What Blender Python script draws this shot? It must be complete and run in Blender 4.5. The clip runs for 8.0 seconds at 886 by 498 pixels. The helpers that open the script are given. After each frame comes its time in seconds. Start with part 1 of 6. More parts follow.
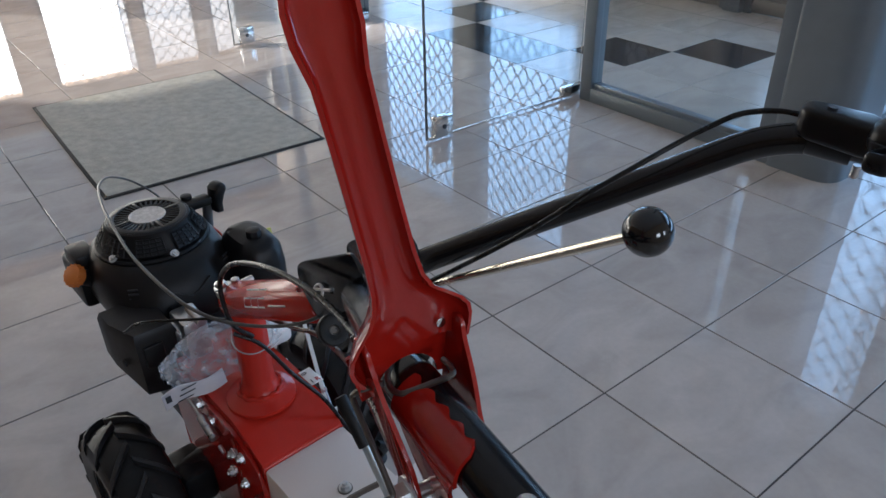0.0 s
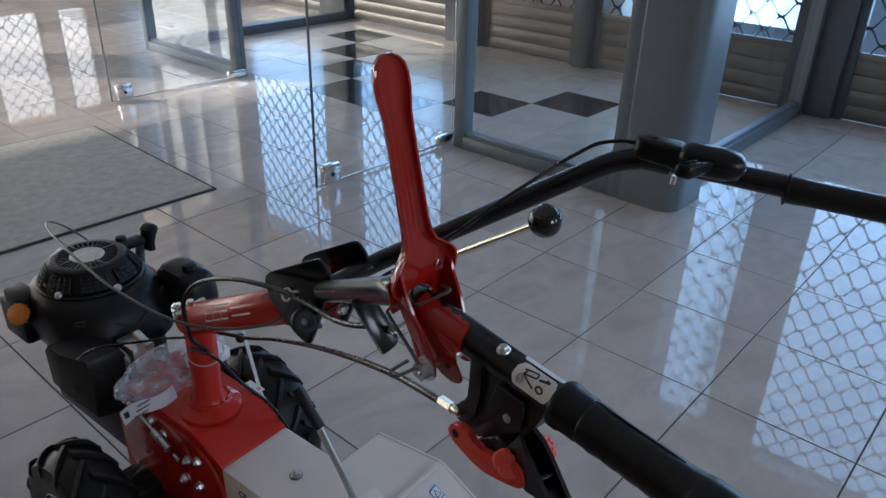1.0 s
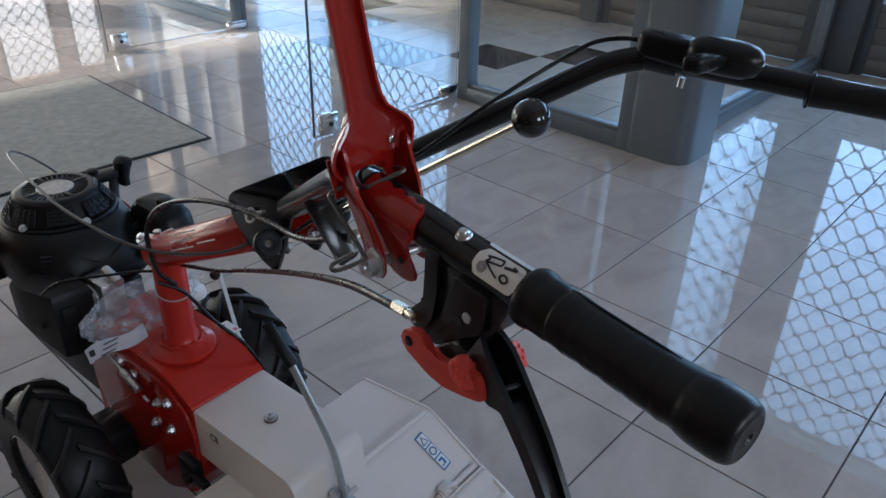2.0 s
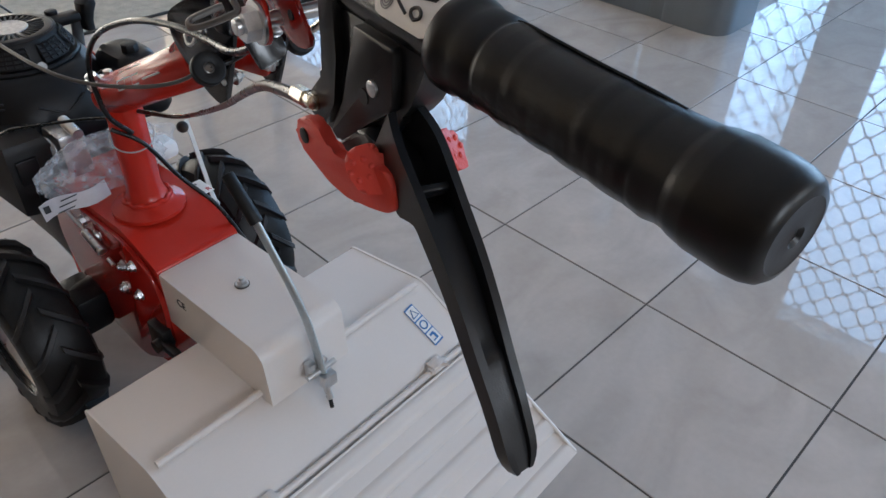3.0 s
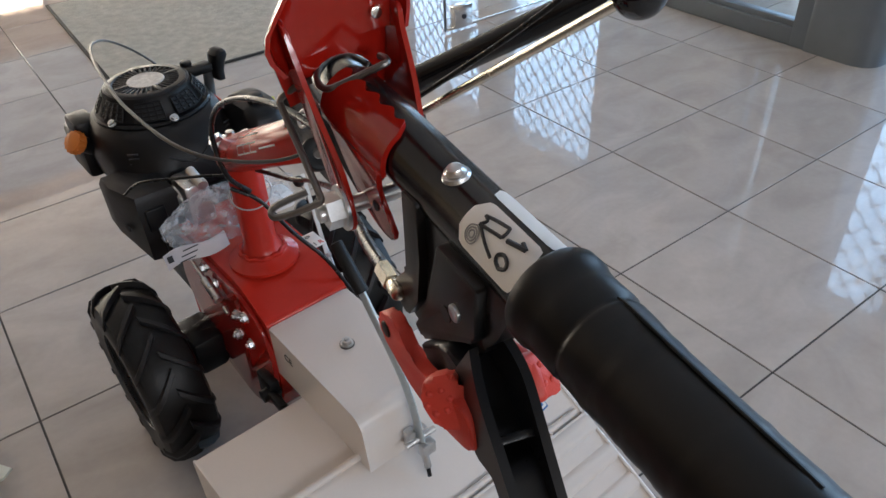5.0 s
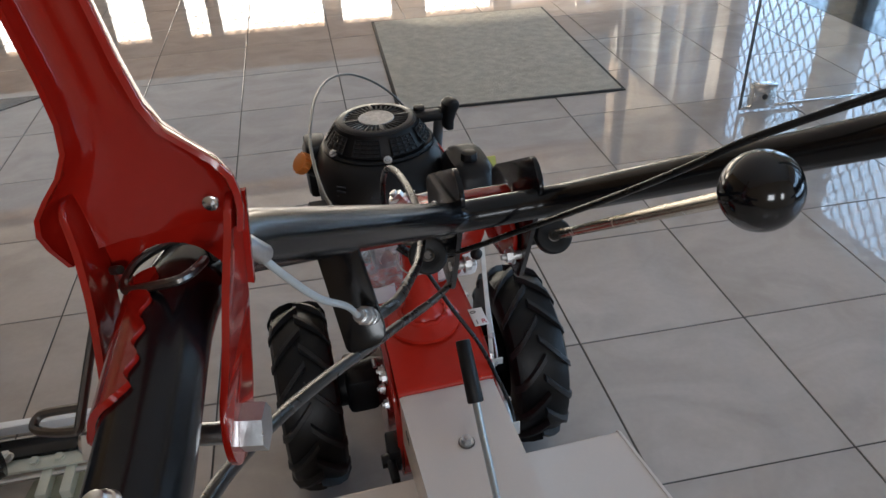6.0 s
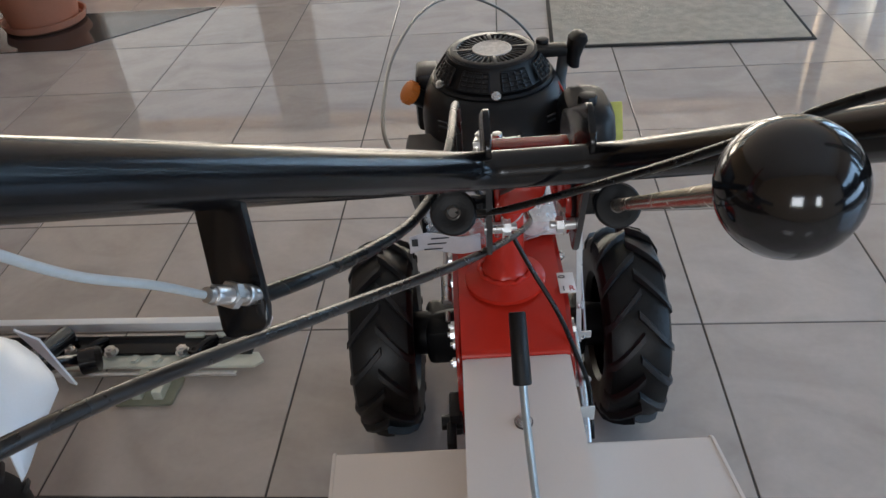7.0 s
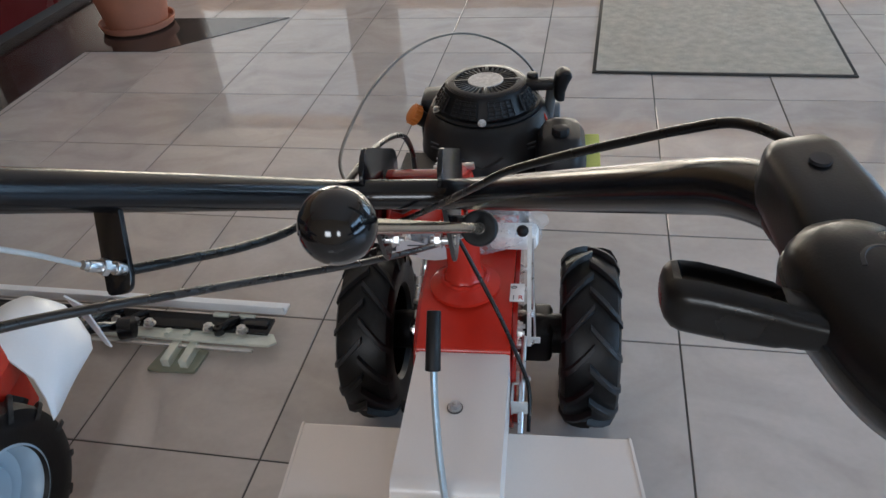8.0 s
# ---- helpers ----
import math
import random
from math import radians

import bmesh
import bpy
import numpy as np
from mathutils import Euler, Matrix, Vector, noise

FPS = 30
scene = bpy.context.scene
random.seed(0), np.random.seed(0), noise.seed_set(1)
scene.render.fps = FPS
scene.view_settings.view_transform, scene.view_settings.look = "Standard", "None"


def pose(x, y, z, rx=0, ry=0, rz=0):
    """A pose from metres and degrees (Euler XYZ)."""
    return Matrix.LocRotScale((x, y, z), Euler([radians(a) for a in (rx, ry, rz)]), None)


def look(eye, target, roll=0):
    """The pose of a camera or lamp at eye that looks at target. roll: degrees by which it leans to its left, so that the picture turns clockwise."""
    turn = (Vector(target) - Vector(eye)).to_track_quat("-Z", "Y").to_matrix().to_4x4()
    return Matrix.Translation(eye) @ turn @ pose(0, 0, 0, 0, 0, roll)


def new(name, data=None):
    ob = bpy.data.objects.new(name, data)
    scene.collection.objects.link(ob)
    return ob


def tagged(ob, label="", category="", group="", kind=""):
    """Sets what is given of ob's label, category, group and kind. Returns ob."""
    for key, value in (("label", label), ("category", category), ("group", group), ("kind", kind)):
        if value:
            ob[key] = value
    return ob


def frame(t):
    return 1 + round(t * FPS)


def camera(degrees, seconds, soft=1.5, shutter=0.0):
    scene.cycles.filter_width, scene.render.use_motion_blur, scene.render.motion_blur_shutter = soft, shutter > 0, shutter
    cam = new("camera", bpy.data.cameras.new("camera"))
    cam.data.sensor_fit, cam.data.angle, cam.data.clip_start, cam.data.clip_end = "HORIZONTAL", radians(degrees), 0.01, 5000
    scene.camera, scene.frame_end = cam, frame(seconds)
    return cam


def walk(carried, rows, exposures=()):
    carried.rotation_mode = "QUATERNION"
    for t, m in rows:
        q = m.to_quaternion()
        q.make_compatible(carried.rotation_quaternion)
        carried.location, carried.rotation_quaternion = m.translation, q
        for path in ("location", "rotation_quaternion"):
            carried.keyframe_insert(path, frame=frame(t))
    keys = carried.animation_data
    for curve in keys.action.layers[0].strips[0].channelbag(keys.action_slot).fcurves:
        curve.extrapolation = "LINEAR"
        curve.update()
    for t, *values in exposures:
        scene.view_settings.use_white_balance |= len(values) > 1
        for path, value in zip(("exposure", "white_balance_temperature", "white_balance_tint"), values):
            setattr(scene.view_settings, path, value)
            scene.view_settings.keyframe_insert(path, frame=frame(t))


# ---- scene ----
cam = camera(61.8, 8.0)
PATH = [
    (0, (0.098, -1.365, 1.366), (1.148, -0.016, 0.327), -1.0),
    (0.2, (0.032, -1.396, 1.388), (1.233, -0.16, 0.373), -0.4),
    (0.5, (-0.05, -1.443, 1.415), (1.27, -0.297, 0.444), 0.8),
    (1, (-0.142, -1.493, 1.439), (1.204, -0.332, 0.522), 1.6),
    (1.2, (-0.159, -1.499, 1.44), (1.185, -0.329, 0.533), 1.5),
    (2.3, (0.008, -1.468, 1.263), (1.256, -0.342, 0.179), 1.9),
    (2.5, (0.047, -1.459, 1.224), (1.25, -0.358, 0.067), 1.8),
    (3, (0.051, -1.462, 1.197), (1.186, -0.375, -0.04), 1.5),
    (3.5, (0.038, -1.467, 1.177), (1.154, -0.366, -0.064), 1.0),
    (4, (0.036, -1.474, 1.161), (1.137, -0.377, -0.098), 0.6),
    (4.5, (0.049, -1.466, 1.2), (1.148, -0.359, -0.051), -0.3),
    (4.8, (0.071, -1.446, 1.244), (1.088, -0.238, 0.016), -2.0),
    (5, (0.116, -1.409, 1.249), (1.026, -0.105, 0.036), -2.9),
    (5.1, (0.14, -1.389, 1.245), (0.986, -0.035, 0.04), -3.0),
    (5.2, (0.163, -1.369, 1.237), (0.94, 0.036, 0.044), -2.7),
    (6.3, (0.383, -1.330, 1.257), (0.512, 0.330, 0.161), -2.75),
    (6.4, (0.399, -1.304, 1.244), (0.483, 0.352, 0.139), -2.6),
    (6.5, (0.414, -1.290, 1.228), (0.454, 0.37, 0.117), -2.4),
    (7, (0.457, -1.244, 1.19), (0.294, 0.334, -0.027), -5.0),
    (7.5, (0.509, -1.284, 1.226), (0.211, 0.272, 0.005), -7.2),
    (7.8, (0.602, -1.341, 1.266), (0.252, 0.223, 0.069), -7.1),
    (8, (0.659, -1.356, 1.28), (0.289, 0.21, 0.092), -5.1),
]
walk(cam, [(t, look(eye, target, roll)) for t, eye, target, roll in PATH], 
     ((0, 0.96, 5080, 7), (0.4, 0.76, 5040, 6), (1.0, 0.66, 5020, 6), (1.3, 0.66, 5020, 6), (2.3, 0.88, 5040, 6), (2.6, 1.06, 5120, 6), (3.0, 1.37, 5330, 7), (3.5, 1.50, 5430, 7), (4.5, 1.50, 5540, 7), (5.2, 1.32, 5680, 8), (6.4, 0.92, 5600, 7), (7.0, 1.24, 5600, 7), (7.6, 1.28, 5540, 7), (8, 1.34, 5480, 7)))

# ---- world and light ----
world = bpy.data.worlds.new("sky")
scene.world = world
world.use_nodes = True
_sky = world.node_tree.nodes.new("ShaderNodeTexSky")
_sky.sky_type = "NISHITA"
_sky.sun_disc = False
_sky.sun_elevation = radians(14)
_sky.sun_rotation = radians(-60)
world.node_tree.links.new(_sky.outputs[0], world.node_tree.nodes["Background"].inputs[0])
world.node_tree.nodes["Background"].inputs[1].default_value = 0.12

sun_data = bpy.data.lights.new("sun", "SUN")
sun_data.energy, sun_data.angle, sun_data.color = 2.5, radians(0.6), (1.0, 0.78, 0.55)
sun = new("sun", sun_data)
sun.matrix_world = look((-6, 16, 4), (0, 9.5, 0))


def window_light(name, size_x, size_y, watts, color, m):
    """Daylight standing outside a shop front."""
    d = bpy.data.lights.new(name, "AREA")
    d.shape, d.size, d.size_y, d.energy, d.color = "RECTANGLE", size_x, size_y, watts, color
    ob = new(name, d)
    ob.matrix_world = m
    return ob


# street daylight behind the two shop fronts
window_light("street_light_east", 14.6, 3.0, 266, (0.57, 0.765, 1.0), look((6.0, 3.2, 1.9), (4.0, 3.2, 1.9)))
window_light("street_light_north", 9.6, 2.5, 430, (1.0, 0.79, 0.57), look((-1.45, 10.75, 1.2), (-1.45, 9.0, 1.2)))
window_light("transom_light_north", 11.6, 2.0, 10, (1.0, 0.76, 0.52), look((-0.7, 10.6, 3.6), (-0.7, 9.0, 3.6)))
window_light("sunlit_facade_light", 1.9, 2.5, 15, (1.0, 0.70, 0.42), look((4.32, 10.75, 1.2), (4.32, 9.0, 1.2)))
for x, w, watts in ((0.10, 0.80, 10), (1.75, 0.42, 5)):
    window_light("window_light_south", w, 0.72, watts, (1.0, 0.92, 0.84), look((x, -4.12, 1.68), (x, -2.0, 1.2)))

# ---- materials ----
def nodes_of(name):
    m = bpy.data.materials.new(name)
    m.use_nodes = True
    nt = m.node_tree
    return m, nt, nt.nodes["Principled BSDF"]


def noisy(name, color, rough=0.5, metal=0.0, vary=0.12, scale=40.0, fine=400.0, bump=0.02, rough_vary=0.08, coat=0.0, island=False, dust=0.0, per_object=0.0, specular=0.5):
    """A surface with variation at two scales, fine relief, and uneven gloss."""
    m, nt, bsdf = nodes_of(name)
    N, L = nt.nodes.new, nt.links.new
    tc = N("ShaderNodeTexCoord")
    n1, n2 = N("ShaderNodeTexNoise"), N("ShaderNodeTexNoise")
    for n, s in ((n1, scale), (n2, fine)):
        n.inputs["Scale"].default_value = s
        n.inputs["Detail"].default_value = 5.0
        L(tc.outputs["Object"], n.inputs["Vector"])
    mixer = N("ShaderNodeMath")
    mixer.operation = "MULTIPLY_ADD"
    L(n1.outputs["Fac"], mixer.inputs[0])
    mixer.inputs[1].default_value = 0.65
    half = N("ShaderNodeMath")
    half.operation = "MULTIPLY"
    L(n2.outputs["Fac"], half.inputs[0])
    half.inputs[1].default_value = 0.35
    L(half.outputs[0], mixer.inputs[2])
    ramp = N("ShaderNodeValToRGB")
    lo = [max(0.0, c * (1 - vary)) for c in color]
    hi = [min(1.0, c * (1 + vary)) for c in color]
    ramp.color_ramp.elements[0].position, ramp.color_ramp.elements[0].color = 0.3, (*lo, 1)
    ramp.color_ramp.elements[1].position, ramp.color_ramp.elements[1].color = 0.7, (*hi, 1)
    L(mixer.outputs[0], ramp.inputs[0])
    col = ramp.outputs[0]
    if per_object:
        info = N("ShaderNodeObjectInfo")
        hsv = N("ShaderNodeHueSaturation")
        mr = N("ShaderNodeMapRange")
        L(info.outputs["Random"], mr.inputs[0])
        mr.inputs[3].default_value, mr.inputs[4].default_value = 1 - per_object, 1 + per_object
        L(mr.outputs[0], hsv.inputs["Value"])
        L(col, hsv.inputs["Color"])
        col = hsv.outputs[0]
    if dust:
        n3 = N("ShaderNodeTexNoise")
        n3.inputs["Scale"].default_value = scale * 0.35
        n3.inputs["Detail"].default_value = 7.0
        L(tc.outputs["Object"], n3.inputs["Vector"])
        r3 = N("ShaderNodeMapRange")
        r3.inputs[1].default_value, r3.inputs[2].default_value = 0.48, 0.75
        r3.inputs[3].default_value, r3.inputs[4].default_value = 0.0, dust
        L(n3.outputs["Fac"], r3.inputs[0])
        mx = N("ShaderNodeMix")
        mx.data_type = "RGBA"
        L(r3.outputs[0], mx.inputs[0])
        L(col, mx.inputs[6])
        mx.inputs[7].default_value = (0.32, 0.29, 0.25, 1)
        col = mx.outputs[2]
    L(col, bsdf.inputs["Base Color"])
    rr = N("ShaderNodeMapRange")
    rr.inputs[3].default_value, rr.inputs[4].default_value = max(0.02, rough - rough_vary), min(1, rough + rough_vary)
    L(n1.outputs["Fac"], rr.inputs[0])
    L(rr.outputs[0], bsdf.inputs["Roughness"])
    bsdf.inputs["Metallic"].default_value = metal
    bsdf.inputs["Coat Weight"].default_value = coat
    bsdf.inputs["Specular IOR Level"].default_value = specular
    if bump:
        b = N("ShaderNodeBump")
        b.inputs["Strength"].default_value = 1.0
        b.inputs["Distance"].default_value = bump * 0.01
        L(mixer.outputs[0], b.inputs["Height"])
        L(b.outputs[0], bsdf.inputs["Normal"])
    return m


def tile_material(name, base, vein, rough):
    """Polished porcelain: soft clouds, faint veins, slightly uneven polish."""
    m, nt, bsdf = nodes_of(name)
    N, L = nt.nodes.new, nt.links.new
    geo, info = N("ShaderNodeNewGeometry"), N("ShaderNodeObjectInfo")
    off = N("ShaderNodeVectorMath")
    off.operation = "MULTIPLY_ADD"
    L(info.outputs["Random"], off.inputs[0])
    off.inputs[1].default_value = (37.0, 91.0, 13.0)
    L(geo.outputs["Position"], off.inputs[2])
    stretch = N("ShaderNodeVectorMath")
    stretch.operation = "MULTIPLY"
    L(off.outputs[0], stretch.inputs[0])
    stretch.inputs[1].default_value = (1.0, 1.5, 1.0)
    n1, n2 = N("ShaderNodeTexNoise"), N("ShaderNodeTexNoise")
    n1.inputs["Scale"].default_value, n1.inputs["Detail"].default_value, n1.inputs["Distortion"].default_value = 3.0, 6.0, 1.6
    n2.inputs["Scale"].default_value, n2.inputs["Detail"].default_value = 60.0, 4.0
    L(stretch.outputs[0], n1.inputs["Vector"])
    L(off.outputs[0], n2.inputs["Vector"])
    ramp = N("ShaderNodeValToRGB")
    e = ramp.color_ramp.elements
    e[0].position, e[0].color = 0.32, (*vein, 1)
    e[1].position, e[1].color = 0.62, (*base, 1)
    L(n1.outputs["Fac"], ramp.inputs[0])
    fine = N("ShaderNodeMapRange")
    fine.inputs[3].default_value, fine.inputs[4].default_value = 0.94, 1.06
    L(n2.outputs["Fac"], fine.inputs[0])
    each = N("ShaderNodeMapRange")
    each.inputs[3].default_value, each.inputs[4].default_value = 0.95, 1.05
    L(info.outputs["Random"], each.inputs[0])
    prod = N("ShaderNodeMath")
    prod.operation = "MULTIPLY"
    L(fine.outputs[0], prod.inputs[0])
    L(each.outputs[0], prod.inputs[1])
    hsv = N("ShaderNodeHueSaturation")
    L(prod.outputs[0], hsv.inputs["Value"])
    L(ramp.outputs[0], hsv.inputs["Color"])
    L(hsv.outputs[0], bsdf.inputs["Base Color"])
    rr = N("ShaderNodeMapRange")
    rr.inputs[3].default_value, rr.inputs[4].default_value = rough * 0.6, rough * 1.5
    L(n1.outputs["Fac"], rr.inputs[0])
    L(rr.outputs[0], bsdf.inputs["Roughness"])
    bsdf.inputs["Specular IOR Level"].default_value = 0.46
    b = N("ShaderNodeBump")
    b.inputs["Distance"].default_value = 0.00006
    n4 = N("ShaderNodeTexNoise")
    n4.inputs["Scale"].default_value = 9.0
    L(off.outputs[0], n4.inputs["Vector"])
    L(n4.outputs["Fac"], b.inputs["Height"])
    L(b.outputs[0], bsdf.inputs["Normal"])
    return m


def clear(name, rough=0.0, ior=1.45, tint=(1, 1, 1)):
    m, nt, bsdf = nodes_of(name)
    bsdf.inputs["Base Color"].default_value = (*tint, 1)
    bsdf.inputs["Roughness"].default_value = rough
    bsdf.inputs["Transmission Weight"].default_value = 1.0
    bsdf.inputs["IOR"].default_value = ior
    return m


def film_material(name):
    """Thin crumpled polythene: partly see-through, glossy."""
    m, nt, bsdf = nodes_of(name)
    N, L = nt.nodes.new, nt.links.new
    bsdf.inputs["Base Color"].default_value = (0.8, 0.82, 0.85, 1)
    bsdf.inputs["Roughness"].default_value = 0.12
    tc, n = N("ShaderNodeTexCoord"), N("ShaderNodeTexNoise")
    n.inputs["Scale"].default_value = 45.0
    n.inputs["Detail"].default_value = 5.0
    L(tc.outputs["Object"], n.inputs["Vector"])
    mr = N("ShaderNodeMapRange")
    mr.inputs[1].default_value, mr.inputs[2].default_value = 0.35, 0.7
    mr.inputs[3].default_value, mr.inputs[4].default_value = 0.05, 0.42
    L(n.outputs["Fac"], mr.inputs[0])
    L(mr.outputs[0], bsdf.inputs["Alpha"])
    b = N("ShaderNodeBump")
    b.inputs["Distance"].default_value = 0.004
    L(n.outputs["Fac"], b.inputs["Height"])
    L(b.outputs[0], bsdf.inputs["Normal"])
    return m


TILE = tile_material("polished_tile", (0.485, 0.443, 0.406), (0.405, 0.366, 0.333), 0.026)
TILE_BLACK = tile_material("polished_black_tile", (0.018, 0.018, 0.02), (0.03, 0.03, 0.032), 0.08)
TILE_PALE = tile_material("polished_pale_tile", (0.48, 0.445, 0.40), (0.41, 0.38, 0.34), 0.16)
STONE_DARK = tile_material("dark_polished_stone", (0.035, 0.026, 0.022), (0.06, 0.045, 0.04), 0.08)
GROUT = noisy("grout", (0.075, 0.070, 0.066), 0.9, bump=0.1)
WALL = noisy("painted_wall", (0.74, 0.70, 0.65), 0.75, vary=0.05, scale=4, fine=120, bump=0.06)
CEIL = noisy("ceiling_paint", (0.82, 0.80, 0.77), 0.85, vary=0.04, scale=3, bump=0.05)
ALU = noisy("grey_powder_coat", (0.16, 0.182, 0.202), 0.38, metal=0.25, vary=0.06, scale=14, fine=600, bump=0.01)
ALU_DARK = noisy("dark_grey_coat", (0.10, 0.11, 0.12), 0.4, metal=0.2, vary=0.08, scale=14, bump=0.01)
SHUTTER = noisy("galvanised_slat", (0.155, 0.150, 0.138), 0.42, metal=0.35, vary=0.1, scale=6, fine=220, bump=0.02, dust=0.15)
GRILLE = noisy("grille_rod", (0.05, 0.05, 0.055), 0.5, metal=0.5, vary=0.1)
STREET = noisy("street_paving", (0.30, 0.29, 0.28), 0.85, vary=0.12, scale=2, fine=60, bump=0.2)
GLASS = clear("clear_glass", 0.0, 1.5, (0.97, 0.99, 0.985))
# filter colour for the added transom pane, warms and dims what lies behind
AMBER_GLASS = clear("tinted_glass", 0.0, 1.5, (0.74, 0.62, 0.49))
CHROME = noisy("satin_chrome", (0.72, 0.72, 0.72), 0.18, metal=1.0, vary=0.05)
ZINC = noisy("zinc_plated_steel", (0.60, 0.61, 0.62), 0.30, metal=1.0, vary=0.14, scale=60, fine=700, bump=0.02)
PALE_ZINC = noisy("galvanised_rod", (0.46, 0.51, 0.53), 0.40, metal=0.7, vary=0.12, scale=60, fine=700, bump=0.02)
BRASS = noisy("brass_plated_steel", (0.64, 0.59, 0.48), 0.25, metal=1.0, vary=0.12, scale=60)
CREAM = noisy("cream_wall_paint", (0.56, 0.45, 0.34), 0.75, vary=0.05, scale=4, fine=120, bump=0.06)
OCHRE = noisy("ochre_wall_paint", (0.36, 0.25, 0.15), 0.75, vary=0.08, scale=4, fine=120, bump=0.06)
PIER = noisy("warm_cream_paint", (0.62, 0.45, 0.31), 0.7, vary=0.06, scale=4, fine=120, bump=0.06)
MAT_CLOTH = noisy("ribbed_mat", (0.43, 0.42, 0.365), 0.95, vary=0.22, scale=22, fine=320, bump=0.8, dust=0.25)
MAT_EDGE = noisy("mat_edge_rubber", (0.03, 0.03, 0.028), 0.8, bump=0.05)
RED = noisy("red_enamel", (0.43, 0.019, 0.008), 0.24, vary=0.06, scale=18, fine=260, bump=0.012, rough_vary=0.06, coat=0.05, dust=0.02, specular=0.32)
RED_DARK = noisy("red_lacquer", (0.30, 0.009, 0.004), 0.12, vary=0.08, scale=22, fine=260, bump=0.012, coat=0.4)
RED_PLASTIC = noisy("red_plastic", (0.60, 0.050, 0.030), 0.42, vary=0.08, scale=60, fine=900, bump=0.04)
WHITE = noisy("white_enamel", (0.68, 0.625, 0.58), 0.33, vary=0.025, scale=9, fine=220, bump=0.02, coat=0.1)
WHITE_PLASTIC = noisy("white_plastic", (0.74, 0.77, 0.80), 0.35, vary=0.04, scale=9, fine=300, bump=0.02)
BLACK_PAINT = noisy("black_gloss_paint", (0.004, 0.004, 0.005), 0.22, vary=0.2, scale=25, bump=0.004, coat=0.1, specular=0.4)
BLACK_PLASTIC = noisy("black_plastic", (0.0065, 0.0065, 0.0075), 0.40, vary=0.22, scale=40, fine=1100, bump=0.02, rough_vary=0.1, dust=0.006, specular=0.30)
BLACK_GLOSS = noisy("black_phenolic", (0.005, 0.005, 0.006), 0.13, vary=0.1, bump=0.003, coat=0.3)
RUBBER = noisy("black_rubber", (0.006, 0.006, 0.0065), 0.48, vary=0.25, scale=30, fine=500, bump=0.08, dust=0.012, specular=0.3)
# one rubber in two tones: shade darkens the carcass colour, light lifts the lugs
TYRE = noisy("tyre_rubber", (0.0035, 0.0035, 0.004), 0.42, vary=0.4, scale=25, fine=300, bump=0.08, dust=0.007, specular=0.32)
LUG = noisy("lit_lug_rubber", (0.016, 0.016, 0.0175), 0.50, vary=0.35, scale=40, fine=300, bump=0.08, dust=0.02, specular=0.40)
GRIP_RUBBER = noisy("grip_rubber", (0.003, 0.003, 0.0034), 0.36, vary=0.22, scale=60, fine=500, bump=0.008, dust=0.004, specular=0.36)
CABLE = noisy("cable_sheath", (0.006, 0.006, 0.006), 0.28, vary=0.2, bump=0.01, specular=0.3)
CABLE_GREY = noisy("grey_cable_sheath", (0.07, 0.065, 0.058), 0.35, vary=0.15, bump=0.01)
CABLE_CLEAR = noisy("pale_cable_sheath", (0.45, 0.47, 0.47), 0.3, vary=0.1, bump=0.01)
ORANGE = noisy("orange_plastic", (0.62, 0.20, 0.035), 0.42, vary=0.08, bump=0.03)
YELLOW = noisy("yellow_tag", (0.62, 0.62, 0.16), 0.5, vary=0.08, bump=0.02)
PAPER = noisy("white_label", (0.78, 0.77, 0.75), 0.45, vary=0.03, bump=0.01)
BLUE_INK = noisy("blue_label", (0.04, 0.16, 0.42), 0.45, vary=0.05, bump=0.005)
INK = noisy("black_ink", (0.015, 0.015, 0.018), 0.5, bump=0.0)
RED_INK = noisy("red_ink", (0.5, 0.03, 0.04), 0.5, bump=0.0)
GREY_INK = noisy("grey_ink", (0.30, 0.30, 0.31), 0.5, bump=0.0)
TERRACOTTA = noisy("terracotta", (0.40, 0.155, 0.085), 0.7, vary=0.14, scale=10, fine=200, bump=0.06, dust=0.12)
SLIP = noisy("greyish_printed_paper", (0.50, 0.49, 0.52), 0.5, vary=0.08, scale=60, bump=0.02)
SOIL = noisy("potting_soil", (0.035, 0.025, 0.018), 0.95, vary=0.3, scale=60, bump=0.6)
WINE = noisy("dark_red_laminate", (0.10, 0.008, 0.010), 0.25, vary=0.1, scale=8, bump=0.01)
NAVY = noisy("blue_black_laminate", (0.020, 0.024, 0.032), 0.28, vary=0.1, scale=8, bump=0.01)
LEVER_BLACK = noisy("satin_black_plastic", (0.009, 0.0091, 0.0105), 0.32, vary=0.2, scale=40, fine=1100, bump=0.02, rough_vary=0.1, dust=0.006, specular=0.45)
THROTTLE_BLACK = noisy("dark_satin_plastic", (0.0035, 0.0035, 0.004), 0.30, vary=0.2, scale=40, fine=900, bump=0.012, dust=0.006, specular=0.35)
SILVER = noisy("satin_silver_badge", (0.52, 0.515, 0.51), 0.42, metal=0.6, vary=0.3, scale=90, bump=0.01)
DARK_STEEL = noisy("dark_spring_steel", (0.16, 0.15, 0.14), 0.32, metal=0.9, vary=0.15, scale=60, bump=0.01)
BRONZE_CABLE = noisy("dark_bronze_cable", (0.024, 0.019, 0.016), 0.28, vary=0.2, bump=0.01, specular=0.45)
STRAP = noisy("pale_zinc_strap", (0.62, 0.63, 0.62), 0.42, metal=0.35, vary=0.10, scale=50, fine=600, bump=0.02)
POLY = film_material("polythene_bag")
BLADE = noisy("pale_green_steel", (0.66, 0.70, 0.62), 0.4, metal=0.2, vary=0.1, scale=30, bump=0.02)
